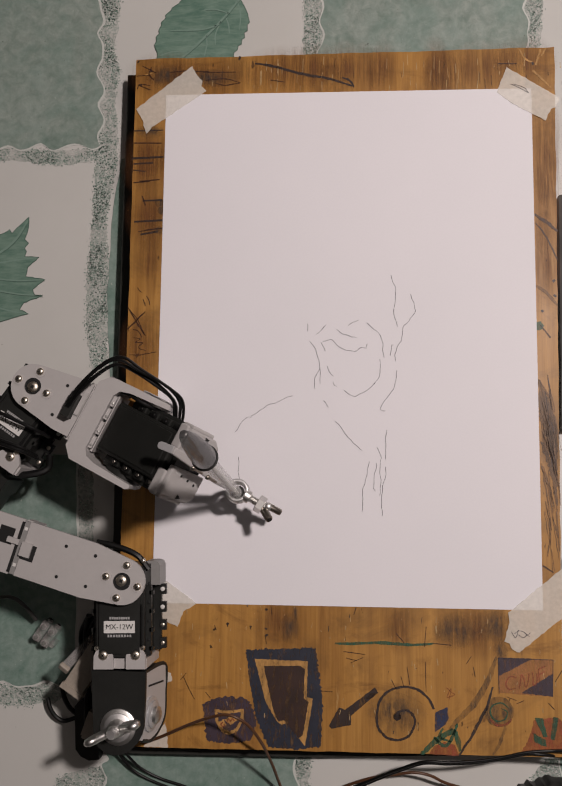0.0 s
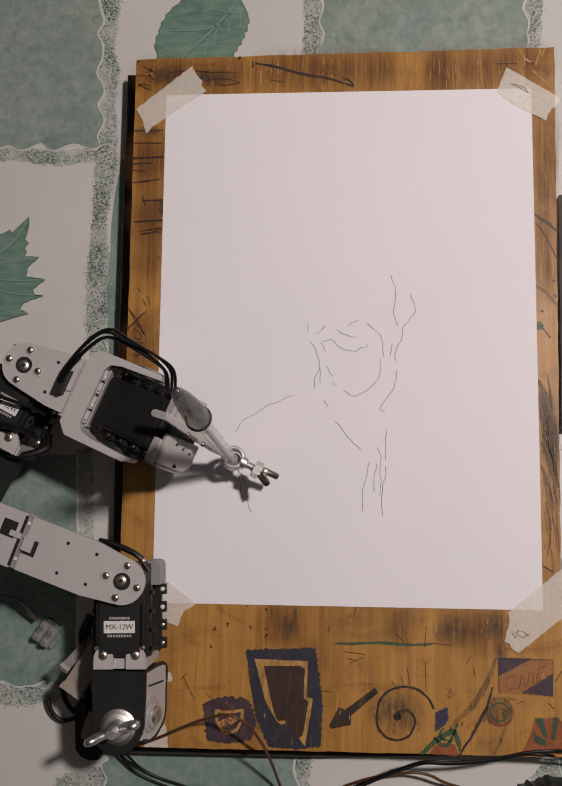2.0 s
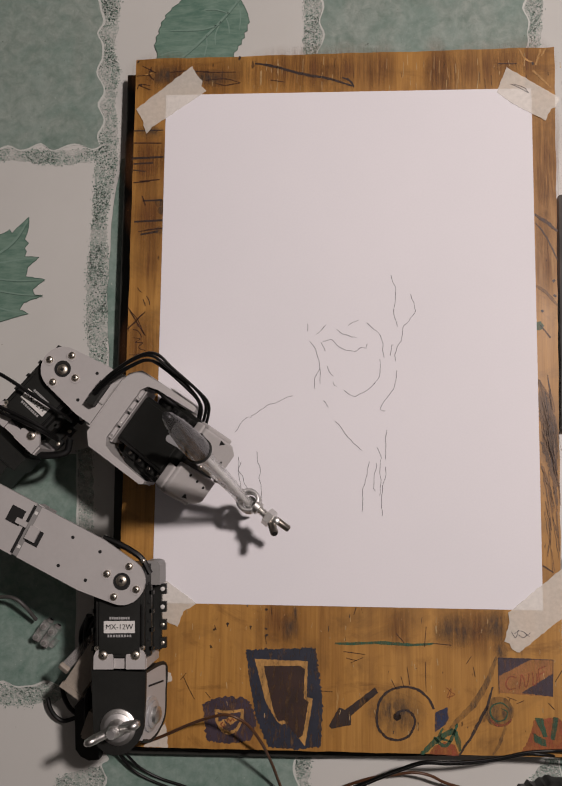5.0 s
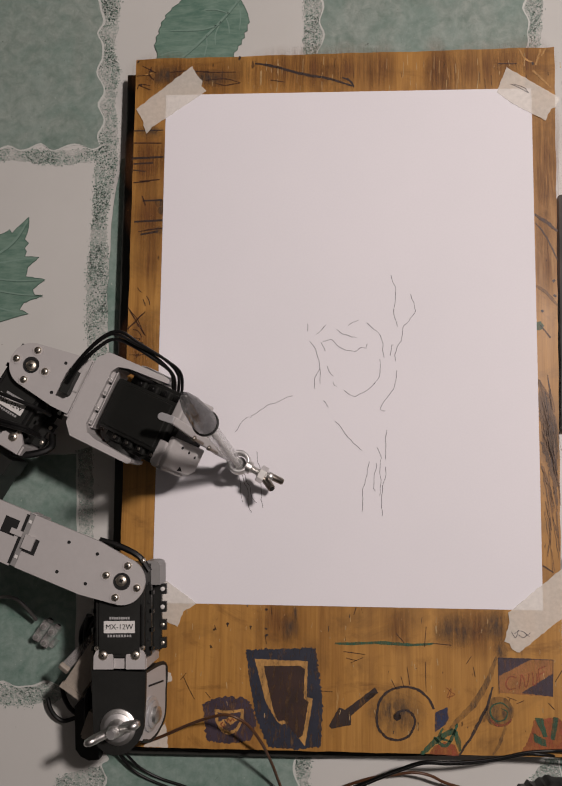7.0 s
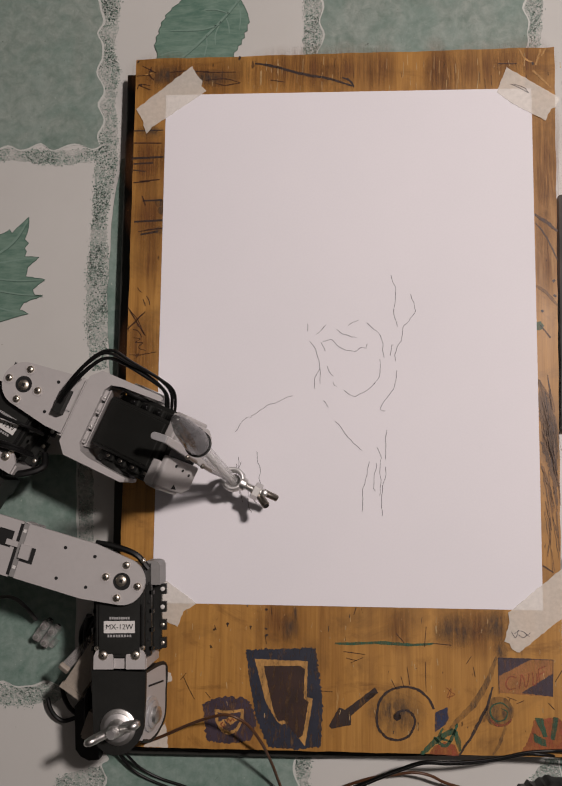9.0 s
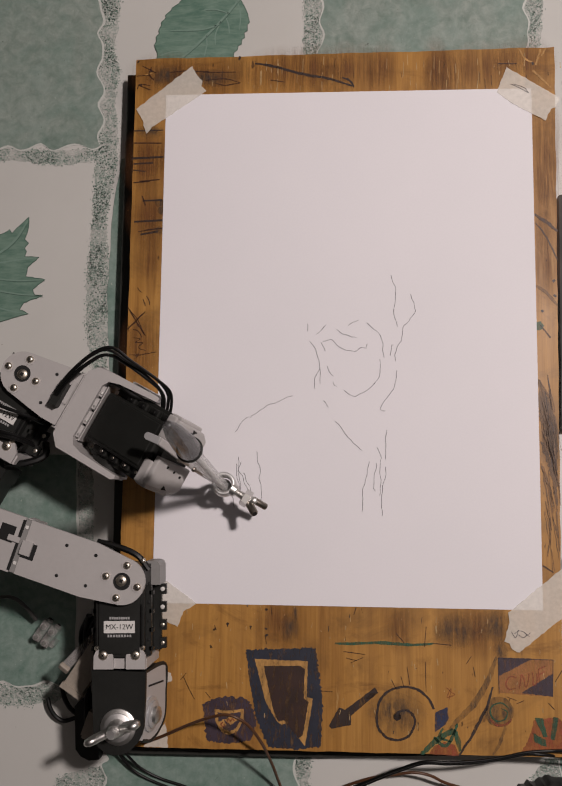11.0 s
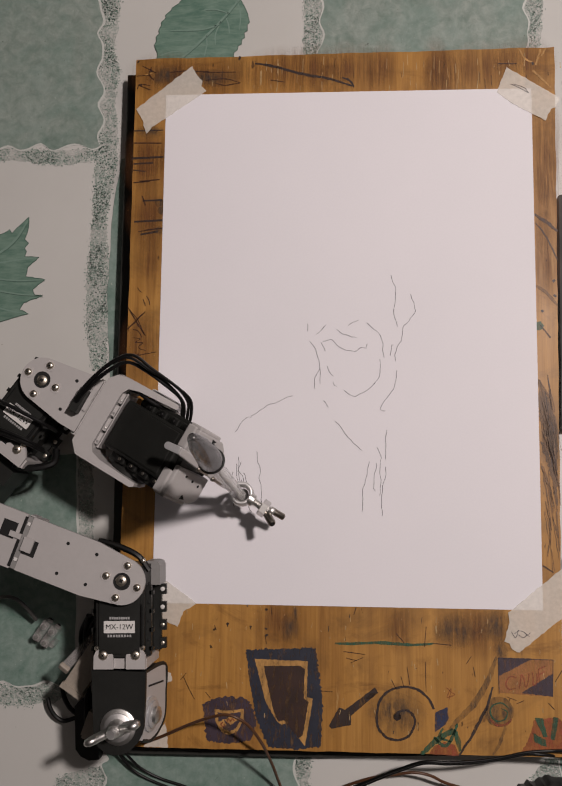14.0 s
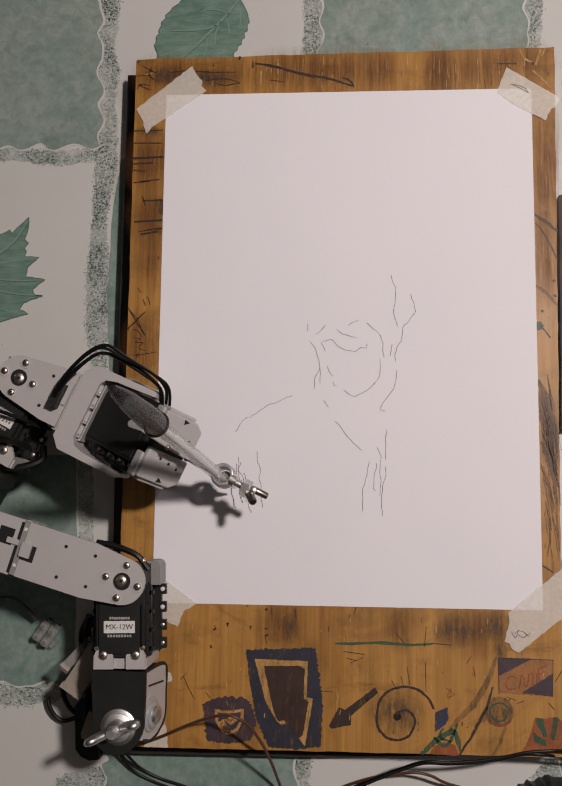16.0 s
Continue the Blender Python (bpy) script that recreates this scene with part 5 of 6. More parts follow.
def upper_link():
    """Grey double plate from the shoulder to the elbow."""
    z = PLATE_Z
    bm = box(bmesh.new(), 0.0500, 0.0535, -0.0140, 0.0136, z - 0.012, z - 0.0021)
    box(bm, 0.0545, 0.0580, -0.0142, 0.0136, z - 0.012, z - 0.0040)
    u = part("upper_link", bm, GREY, ARM, "pale grey plastic upper link", bevel=0.0004)
    joint_plate(u, 0.0545, 0.0142, 0.0118, 0.018, z, ((0.017, 0.008), (0.033, 0.008), (0.017, -0.008), (0.033, -0.008)), "pale grey shoulder plate")
    part("seam_bar", box(bmesh.new(), 0.0546, 0.0576, -0.0138, 0.0140, z - 0.0030, z - 0.0006), GREY_DARK, u, bevel=0.0004)
    bm = prism(bmesh.new(), [(0.0578, -0.0145), (0.0950, -0.0145), (0.1110, -0.0100), (0.1138, 0.0), (0.1110, 0.0100), (0.0950, 0.0145), (0.0578, 0.0145)], z - 0.0022, z)
    far = part("elbow_plate", bm, GREY, u, "pale grey elbow plate", bevel=0.0005)
    # latch windows beside the seam: near-black pads paint the shade of their recesses
    part("window_recess", box(bmesh.new(), 0.0610, 0.0690, -0.0085, 0.0000, z - 0.0004, z + 0.0002), HOLE, far)
    part("latch", box(bmesh.new(), 0.0570, 0.0635, -0.0040, -0.0012, z - 0.0005, z + 0.0012), GREY, far, bevel=0.0003)
    part("window_recess", box(bmesh.new(), 0.0474, 0.0545, -0.0030, 0.0052, z - 0.0004, z + 0.0002), HOLE, u)
    part("latch", box(bmesh.new(), 0.0496, 0.0552, -0.0036, 0.0036, z - 0.0005, z + 0.0014), GREY, u, bevel=0.0003)
    part("seam_gap", box(bmesh.new(), 0.0574, 0.0588, -0.0132, 0.0134, z - 0.0010, z + 0.00025), HOLE, u)
    # small tabs on the seam
    for y in (-0.0100, 0.0090):
        part("seam_tab", box(bmesh.new(), 0.0552, 0.0568, y - 0.0008, y + 0.0008, z - 0.0008, z - 0.0002), LABEL, u)
    # dark cable edge showing over the plate's rim by the shoulder
    bm = cable(bmesh.new(), [(0.020, -0.0140, z - 0.006), (0.010, -0.0150, z - 0.006), (-0.002, -0.0140, z - 0.006), (-0.010, -0.009, z - 0.007)], 0.0016, 8)
    part("cable", bm, BLACK_GLOSS, u)
    screw(u, (0.1020, 0.0, z), 0.0030)
    return u


def fore_link():
    """Elbow to wrist: the wrist servo and its bracket; the origin is the wrist."""
    bm = box(bmesh.new(), -0.0580, -0.0490, -0.0150, 0.0150, 0.034, PLATE_Z - 0.010)
    box(bm, -0.0955, -0.0580, -0.0125, 0.0125, 0.030, PLATE_Z - 0.0045)
    f = part("forearm", bm, BLACK, ARM, "black elbow servo case", bevel=0.001)
    servo(f, PLATE_Z - 0.0022)
    end_bracket(f, -0.0392, 0.032, PLATE_Z - 0.0048, 0.0180, 0.0052)
    for pts in ([(-0.030, 0.040, 0.060), (-0.024, 0.022, 0.0690), (-0.0215, 0.009, 0.0698), (-0.0195, -0.003, 0.0695), (-0.0180, -0.0135, 0.067), (-0.018, -0.020, 0.058)],
                [(-0.042, 0.028, 0.058), (-0.037, 0.012, 0.0672), (-0.0335, 0.001, 0.0680), (-0.0300, -0.0127, 0.066), (-0.030, -0.020, 0.057)],
                [(-0.045, 0.028, 0.056), (-0.039, 0.010, 0.0668), (-0.0350, -0.001, 0.0676), (-0.0315, -0.0137, 0.0655), (-0.031, -0.021, 0.056)]):
        part("cable", cable(bmesh.new(), pts, 0.0010, 8), BLACK_GLOSS, f, "thin black servo cable", smooth=True)
    bm = cable(bmesh.new(), [(-0.046, -0.012, 0.058), (-0.042, -0.020, 0.054), (-0.034, -0.026, 0.048), (-0.028, -0.022, 0.044)], 0.0020, 8)
    part("cable", bm, BLACK_GLOSS, f, smooth=True)
    return f


TILT_AXIS = (0.0612, 0.0, 0.0520)


def hand_frame():
    """Wrist plate and the U-shaped frame that carries the tilting servo; +x points to the pen."""
    z = PLATE_Z
    h = part("wrist_frame", box(bmesh.new(), 0.0270, 0.0298, -0.0165, 0.0160, z - 0.026, z - 0.0021), GREY, ARM, "pale grey wrist frame", bevel=0.0004)
    joint_plate(h, 0.0290, 0.0150, 0.0118, 0.020, z, ((0.0165, 0.0085), (0.0165, -0.0085)), "pale grey wrist plate")
    # U frame, open towards the pen, standing on edge
    zt, zb = z - 0.0008, z - 0.028
    low = [(0.0300, -0.0190), (0.0350, -0.0246), (0.0685, -0.0252), (0.0702, -0.0240), (0.0700, -0.0222), (0.0480, -0.0208), (0.0425, -0.0192), (0.0402, -0.0155)]
    bm = prism(bmesh.new(), low + [(x, -0.95 * y) for x, y in low[::-1]], zb, zt)
    u = part("u_frame", bm, GREY, h, "pale grey plastic U frame", bevel=0.0010)
    # inner wall of the web with ribs and slots
    part("inner_ledge", box(bmesh.new(), 0.0400, 0.0424, -0.0165, 0.0160, zb, zt - 0.0060), GREY, u, bevel=0.0008)
    for k, (y0, y1) in enumerate(((-0.0150, -0.0085), (-0.0070, 0.0000), (0.0018, 0.0078), (0.0094, 0.0150))):
        part("ledge_pad", box(bmesh.new(), 0.0401, 0.0420, y0, y1, zt - 0.0062, zt - 0.0034), GREY, u, bevel=0.0007)
        part("slot", box(bmesh.new(), 0.0404, 0.0418, y1 + 0.0003, y1 + 0.0011, zt - 0.0061, zt - 0.0056), HOLE, u)
        screw(u, (0.0411, y0 + 0.0016, zt - 0.0034), 0.0007, mat=STEEL if k % 2 else GREY_DARK, h=0.0004)
    # horn and idler discs on the arms
    for s, y in ((-1, 0.0246), (1, 0.0234)):
        c = (TILT_AXIS[0], s * y, TILT_AXIS[2])
        if s > 0:
            part("horn_disc", lathe(bmesh.new(), c, (0, s, 0), [(0, 0.0112), (0.0012, 0.0112), (0.0016, 0.0098)], 32), ALU, u, smooth=True)
        inner = lathe(bmesh.new(), (c[0], s * (y - 0.0050), c[2]), (0, s, 0), [(-0.0012, 0.0100), (0.0022, 0.0100), (0.0024, 0.0084)], 32)
        part("horn_ring", inner, STEEL if s > 0 else BLACK, u, smooth=True)
        part("arm_end", lathe(bmesh.new(), (c[0], s * (y - 0.0024), c[2]), (0, s, 0), [(0, 0.0096), (0.0022, 0.0096)], 28), GREY, u, smooth=True)
        if s < 0:
            continue
        bm = cable(bmesh.new(), [(0.0400, s * (y - 0.0055), z - 0.006), (0.0470, s * (y - 0.0042), z - 0.0035), (0.0560, s * (y - 0.0052), z - 0.0030), (0.0650, s * (y - 0.0046), z - 0.008)], 0.0011, 8)
        part("cable", bm, BLACK_GLOSS, u, smooth=True)
    # connector block and the bundle of cables arching over the frame
    part("connector", box(bmesh.new(), 0.0218, 0.0262, -0.0060, 0.0072, z, z + 0.0060), BLACK, h, "black cable connector", bevel=0.0006)
    outer = [(0.0219, -0.0005, 0.005), (0.0262, 0.0135, 0.012), (0.0335, 0.0280, 0.017), (0.0403, 0.0338, 0.017), (0.0515, 0.0332, 0.014), (0.0664, 0.0317, 0.008), (0.0748, 0.0283, 0.002), (0.0776, 0.0205, -0.004), (0.0775, 0.0150, -0.008)]
    inner = [(0.0238, -0.0013, 0.005), (0.0280, 0.0109, 0.010), (0.0327, 0.0222, 0.013), (0.0387, 0.0292, 0.013), (0.0473, 0.0306, 0.011), (0.0603, 0.0298, 0.007), (0.0694, 0.0265, 0.001), (0.0735, 0.0200, -0.004), (0.0745, 0.0150, -0.008)]
    for k, w in enumerate((0.0, 0.28, 0.78, 1.0)):
        pts = [(a[0] + (b[0] - a[0]) * w + 0.0004 * math.sin(3 * n + k), a[1] + (b[1] - a[1]) * w + 0.0005 * math.cos(2 * n + 2 * k), z + a[2] + (b[2] - a[2]) * w + 0.0007 * (k % 2)) for n, (a, b) in enumerate(zip(outer, inner))]
        part("cable", cable(bmesh.new(), pts, 0.00080, 8), BLACK_GLOSS, h, "black rubber cable", smooth=True)
    part("cable_plug", box(bmesh.new(), 0.0720, 0.0810, 0.0105, 0.0175, z - 0.010, z - 0.0040), BLACK, h, bevel=0.0006)
    part("plate_tab", box(bmesh.new(), 0.0264, 0.0288, -0.0030, 0.0100, z - 0.0005, z + 0.0010), GREY, h, bevel=0.0003)
    return h


def tilt_unit():
    """The tilting servo, nose up, with its end bracket, the bar across that bracket and the pen eye; the origin is the tilt axis."""
    # slope: u along the servo towards its end face, y across, w square to its upper face
    slope = pose(0.0877 - TILT_AXIS[0], 0, 0.0787 - TILT_AXIS[2], 0, -29, 0)
    body = None
    lie = pose(0.0877 - TILT_AXIS[0], 0, 0.0787 - TILT_AXIS[2], 0, -23, 0)

    def laid(name, bm, mat, parent=None, label="", **more):
        bmesh.ops.transform(bm, matrix=lie if parent is body else slope, verts=bm.verts)
        return part(name, bm, mat, parent or t, label, **more)

    def slope_screw(parent, c, axis, r, mat, h):
        m = lie if parent is body else slope
        screw(parent, m @ Vector(c), r, m.to_3x3() @ Vector(axis), mat, h)

    bm = box(bmesh.new(), -0.0075, -0.0022, -0.0165, 0.0165, -0.0250, -0.0035)
    bmesh.ops.transform(bm, matrix=slope, verts=bm.verts)
    t = part("pen_carrier", bm, BLACK, ARM, "black end of the tilting pen carrier", bevel=0.0008)
    bm = box(bmesh.new(), -0.0485, -0.0055, -0.0138, 0.0138, -0.0290, 0.0)
    bmesh.ops.transform(bm, matrix=lie, verts=bm.verts)
    body = part("servo_body", bm, BLACK, t, "black plastic servo case", bevel=0.0014)
    laid("case_lid", box(bmesh.new(), -0.0460, -0.0090, -0.0118, 0.0118, -0.0002, 0.0008), BLACK, body, bevel=0.0004)
    # side walls with mounting ribs, bosses and their screws
    for s in (-1, 1):
        laid("side_case", box(bmesh.new(), -0.0445, -0.0050, *sorted((s * 0.0136, s * 0.0178)), -0.0290, -0.0052), BLACK, body, bevel=0.0010)
        laid("rib", box(bmesh.new(), -0.0445, -0.0060, *sorted((s * 0.0172, s * 0.0196)), -0.0085, -0.0058), BLACK, body, bevel=0.0004)
        for k in range(4):
            u = -0.0352 + 0.0086 * k
            laid("boss", box(bmesh.new(), u - 0.0030, u + 0.0030, *sorted((s * 0.0134, s * 0.0176)), -0.0055, -0.0024), BLACK, body, bevel=0.0008)
            laid("stud_rim", lathe(bmesh.new(), (u, s * 0.0155, -0.0026), (0, 0, 1), [(0, 0.0017), (0.0008, 0.0017), (0.0010, 0.0013)], 14), BLACK_GLOSS, body, smooth=True)
            slope_screw(body, (u, s * 0.0155, -0.0016), (0, 0, 1), 0.0009, BLACK_GLOSS if s > 0 else DARK_STEEL, 0.0004)
    # end bracket: two lugs over the end face, each with its flange along the case
    for s in (-1, 1):
        def ys(p, q):
            return sorted((s * p, s * q))
        y0, y1 = ys(0.0022, 0.0182)
        face = [(y0, 0.0002), (y1, 0.0002), (y1, -0.0215), (y1 - 0.0035, -0.0265), (y0, -0.0265)] if s > 0 else [(y0, 0.0002), (y1, 0.0002), (y1, -0.0265), (y0 + 0.0035, -0.0265), (y0, -0.0215)]
        bm = prism(bmesh.new(), face, -0.0024, 0.0008)
        bmesh.ops.transform(bm, matrix=Matrix(((0, 0, 1, 0), (1, 0, 0, 0), (0, 1, 0, 0), (0, 0, 0, 1))), verts=bm.verts)
        lug = laid("lug", bm, GREY, None, "pale grey bracket lug", bevel=0.0009)
        laid("flange", box(bmesh.new(), -0.0095, -0.0018, *ys(0.0178, 0.0202), -0.0215, -0.0030), GREY, lug, bevel=0.0008)
        laid("lip", box(bmesh.new(), -0.0072, -0.0016, *ys(0.0060, 0.0190), -0.0006, 0.0014), GREY, lug, bevel=0.0008)
        for w, y in ((-0.0085, 0.0056), (-0.0148, 0.0066), (-0.0208, 0.0078)):
            laid("pin_hole", lathe(bmesh.new(), (0.0007, s * y, w), (1, 0, 0), [(0, 0.0008), (0.00025, 0.0008)], 12), HOLE, lug)
        bm = prism(bmesh.new(), [(s * 0.0148, -0.0128), (s * 0.0174, -0.0120), (s * 0.0168, -0.0158)], 0.0006, 0.0010)
        bmesh.ops.transform(bm, matrix=Matrix(((0, 0, 1, 0), (1, 0, 0, 0), (0, 1, 0, 0), (0, 0, 0, 1))), verts=bm.verts)
        laid("notch", bm, HOLE, lug)
    laid("gap_block", box(bmesh.new(), -0.0028, -0.0004, -0.0024, 0.0024, -0.0235, -0.0010), BLACK, body)
    # pale bar across the end face on two spacers, its bright bent tongue at the top
    bar_w = ((0.0170, 0.0052, 0.0019), (-0.0020, 0.0032, 0.0023), (-0.0260, 0.0004, 0.0022), (-0.0385, -0.0002, 0.0019))
    bm = bmesh.new()
    rings = [[bm.verts.new((u, y + j, w)) for u, j in ((0.0072, -hw), (0.0072, hw), (0.0104, hw), (0.0104, -hw))] for w, y, hw in bar_w]
    bm.faces.new(rings[0])
    bm.faces.new(rings[-1][::-1])
    for p, q in zip(rings, rings[1:]):
        for i in range(4):
            bm.faces.new((p[i], q[i], q[(i + 1) % 4], p[(i + 1) % 4]))
    bar = laid("pen_bar", bm, GREY, None, "pale grey bar with a bright metal end", bevel=0.0006)
    root = slope @ Vector((0.0088, 0.0052, 0.0168))
    tongue = [(0.0004, -0.0019), (0.0004, 0.0019)] + [(-0.0062 - 0.0019 * math.sin(k), 0.0019 * math.cos(k)) for k in (math.pi * i / 10 for i in range(11))]
    bm = prism(bmesh.new(), tongue, -0.0016, 0.0004)
    bmesh.ops.transform(bm, matrix=Matrix.Translation(root) @ pose(0, 0, 0, 0, -8, 6), verts=bm.verts)
    part("tongue", bm, ZINC, bar, "bright rounded steel tongue", bevel=0.0003)
    for w, y in ((-0.0045, 0.0030), (-0.0190, 0.0014)):
        laid("spacer", rod(bmesh.new(), (0.0006, y, w), (0.0074, y, w), 0.0021, seg=14), GREY_DARK, bar, smooth=True)
    for w, y in ((-0.0055, 0.0014), (-0.0195, 0.0000)):
        laid("screw_shaft", rod(bmesh.new(), (0.0104, y, w + 0.0036), (0.0104, y - 0.0006, w - 0.0042), 0.0009, seg=10), DARK_STEEL, bar, smooth=True)
        slope_screw(bar, (0.0104, y, w + 0.0036), (0, 0.1, 1), 0.0014, DARK_STEEL, 0.0014)
    # eye ring, threaded shank, hex nut and split jaws
    ring_c = Vector((0.1188 - TILT_AXIS[0], 0.0, 0.0498 - TILT_AXIS[2]))
    tiltaxis = Vector((-0.10, 0.14, 1)).normalized()
    eye = part("eye_ring", torus(bmesh.new(), ring_c, tiltaxis, 0.0053, 0.0011), ALU, t, "steel eye ring", smooth=True)
    for drop in (0.0022, 0.0044):
        part("eye_collar", torus(bmesh.new(), ring_c - tiltaxis * drop, tiltaxis, 0.0052, 0.0013), STEEL, eye, smooth=True)
    bm = lathe(bmesh.new(), ring_c - tiltaxis * 0.0125, tiltaxis, [(0, 0.0024), (0.001, 0.0029), (0.0075, 0.0034), (0.0080, 0.0030)], 24)
    part("pen_socket", bm, GREY_DARK, eye, "short metal socket under the eye", smooth=True)
    e = Vector((1, -0.07, -0.04)).normalized()
    p = ring_c + e * 0.0058 - Vector((0, 0, 0.001))
    bm = lathe(bmesh.new(), p, e, [(-0.001, 0.0036), (0.0018, 0.0034), (0.0024, 0.0021)], 20)
    shank = part("shank", bm, STEEL, t, "threaded steel shank", smooth=True)
    rings = [(0.0022, 0.0019)]
    for k in range(6):
        rings += [(0.0026 + 0.0007 * k, 0.0022), (0.00295 + 0.0007 * k, 0.0018)]
    part("thread", lathe(bmesh.new(), p, e, rings, 16), STEEL, shank, smooth=True)
    bm = lathe(bmesh.new(), p + e * 0.0064, e, [(0, 0.0040), (0.0004, 0.0047), (0.0038, 0.0047), (0.0042, 0.0040)], 6)
    part("hex_nut", bm, STEEL, shank, "hexagonal steel nut")
    q0 = p + e * 0.0104
    part("jaw_root", lathe(bmesh.new(), q0, e, [(0, 0.0030), (0.0028, 0.0032), (0.0036, 0.0018)], 16), STEEL, shank, smooth=True)
    # two split jaws: one straight on, one bent up beside it
    bm = lathe(bmesh.new(), q0 + e * 0.0016 + Vector((0, 0.0014, 0)), Vector((1, -0.02, -0.25)), [(0, 0.0019), (0.0078, 0.0018), (0.0084, 0.0013)], 16)
    part("jaw", bm, DARK_STEEL, shank, "rounded steel jaw", smooth=True)
    up0, up1 = q0 + e * 0.0004 + Vector((0, -0.0012, 0.0010)), q0 + Vector((0.0064, -0.0044, 0.0062))
    L = (up1 - up0).length
    part("jaw", lathe(bmesh.new(), up0, up1 - up0, [(0, 0.0021), (L - 0.0008, 0.0021), (L, 0.0017)], 16), DARK_STEEL, shank, "bent steel jaw with an open end", smooth=True)
    part("jaw_screw", lathe(bmesh.new(), q0 + e * 0.0024 + Vector((0, 0.0012, 0.0020)), (0.1, 0.1, 1), [(0, 0.0019), (0.0012, 0.0018), (0.0018, 0.0008)], 14), STEEL, shank, smooth=True)
    part("jaw_mouth", lathe(bmesh.new(), up1 - (up1 - up0).normalized() * 0.0002, up1 - up0, [(0, 0.0013), (0.0004, 0.0013)], 14), HOLE, shank)
    return t


def pen():
    """Clear ballpoint standing in the eye, its dark cap on the upper end; same origin as the tilt unit."""
    nib = Vector((0.1210 - TILT_AXIS[0], -0.0044, PAPER_Z - TILT_AXIS[2] + 0.0008))
    tip = Vector((0.1034 - TILT_AXIS[0], 0.0158, 0.1770 - TILT_AXIS[2]))
    d = (tip - nib).normalized()
    L = (tip - nib).length
    ob = base("ballpoint_pen", pose(0, 0, 0), "clear plastic ballpoint pen with a smoky grey cap", "pen")
    part("nib", lathe(bmesh.new(), nib, d, [(0, 0.0004), (0.003, 0.0009), (0.010, 0.0018), (0.012, 0.0024)], 16), BRASSY, ob, "metal writing tip", smooth=True)
    part("barrel", lathe(bmesh.new(), nib + d * 0.012, d, [(0, 0.0026), (0.010, 0.0036), (0.012, 0.0037), (L - 0.030, 0.0038)], 6), CLEAR, ob, "clear hexagonal barrel")
    # refill coloured pale to paint the bright streak along the barrel
    part("refill", lathe(bmesh.new(), nib + d * 0.010, d, [(0, 0.0015), (L - 0.06, 0.0015)], 10), LABEL, ob, "ink refill, paled to give the barrel's bright streak", smooth=True)
    part("cap_rim", torus(bmesh.new(), nib + d * (L - 0.0440), d, 0.0055, 0.0006), BLACK, ob, smooth=True)
    part("cap", lathe(bmesh.new(), nib + d * (L - 0.0450), d, [(0, 0.0040), (0.0005, 0.0055), (0.012, 0.0053), (0.030, 0.0042), (0.041, 0.0026), (0.0443, 0.0017), (0.045, 0.0006)], 28), CAP_GREY, ob, "smoky grey cap", smooth=True)
    side = d.cross(Vector((1, 0.3, 0))).normalized()
    bm = rod(bmesh.new(), nib + d * (L - 0.0455) + side * 0.0052, nib + d * (L - 0.0400) + side * 0.0060, 0.0014, 0.0008, 8)
    part("clip_nub", bm, CAP_GREY, ob, "stub of the cap clip", smooth=True)
    return ob


base_unit()
clamp()
LINK_A, LINK_B, HAND, TILTER, PEN = upper_link(), fore_link(), hand_frame(), tilt_unit(), pen()


# ---- loose things on the table ----
def wire(name, pts, r, mat, label, category="cable", seg=10):
    ob = part(name, cable(bmesh.new(), pts, r, seg, 12), mat, smooth=True)
    return tagged(ob, label, category)


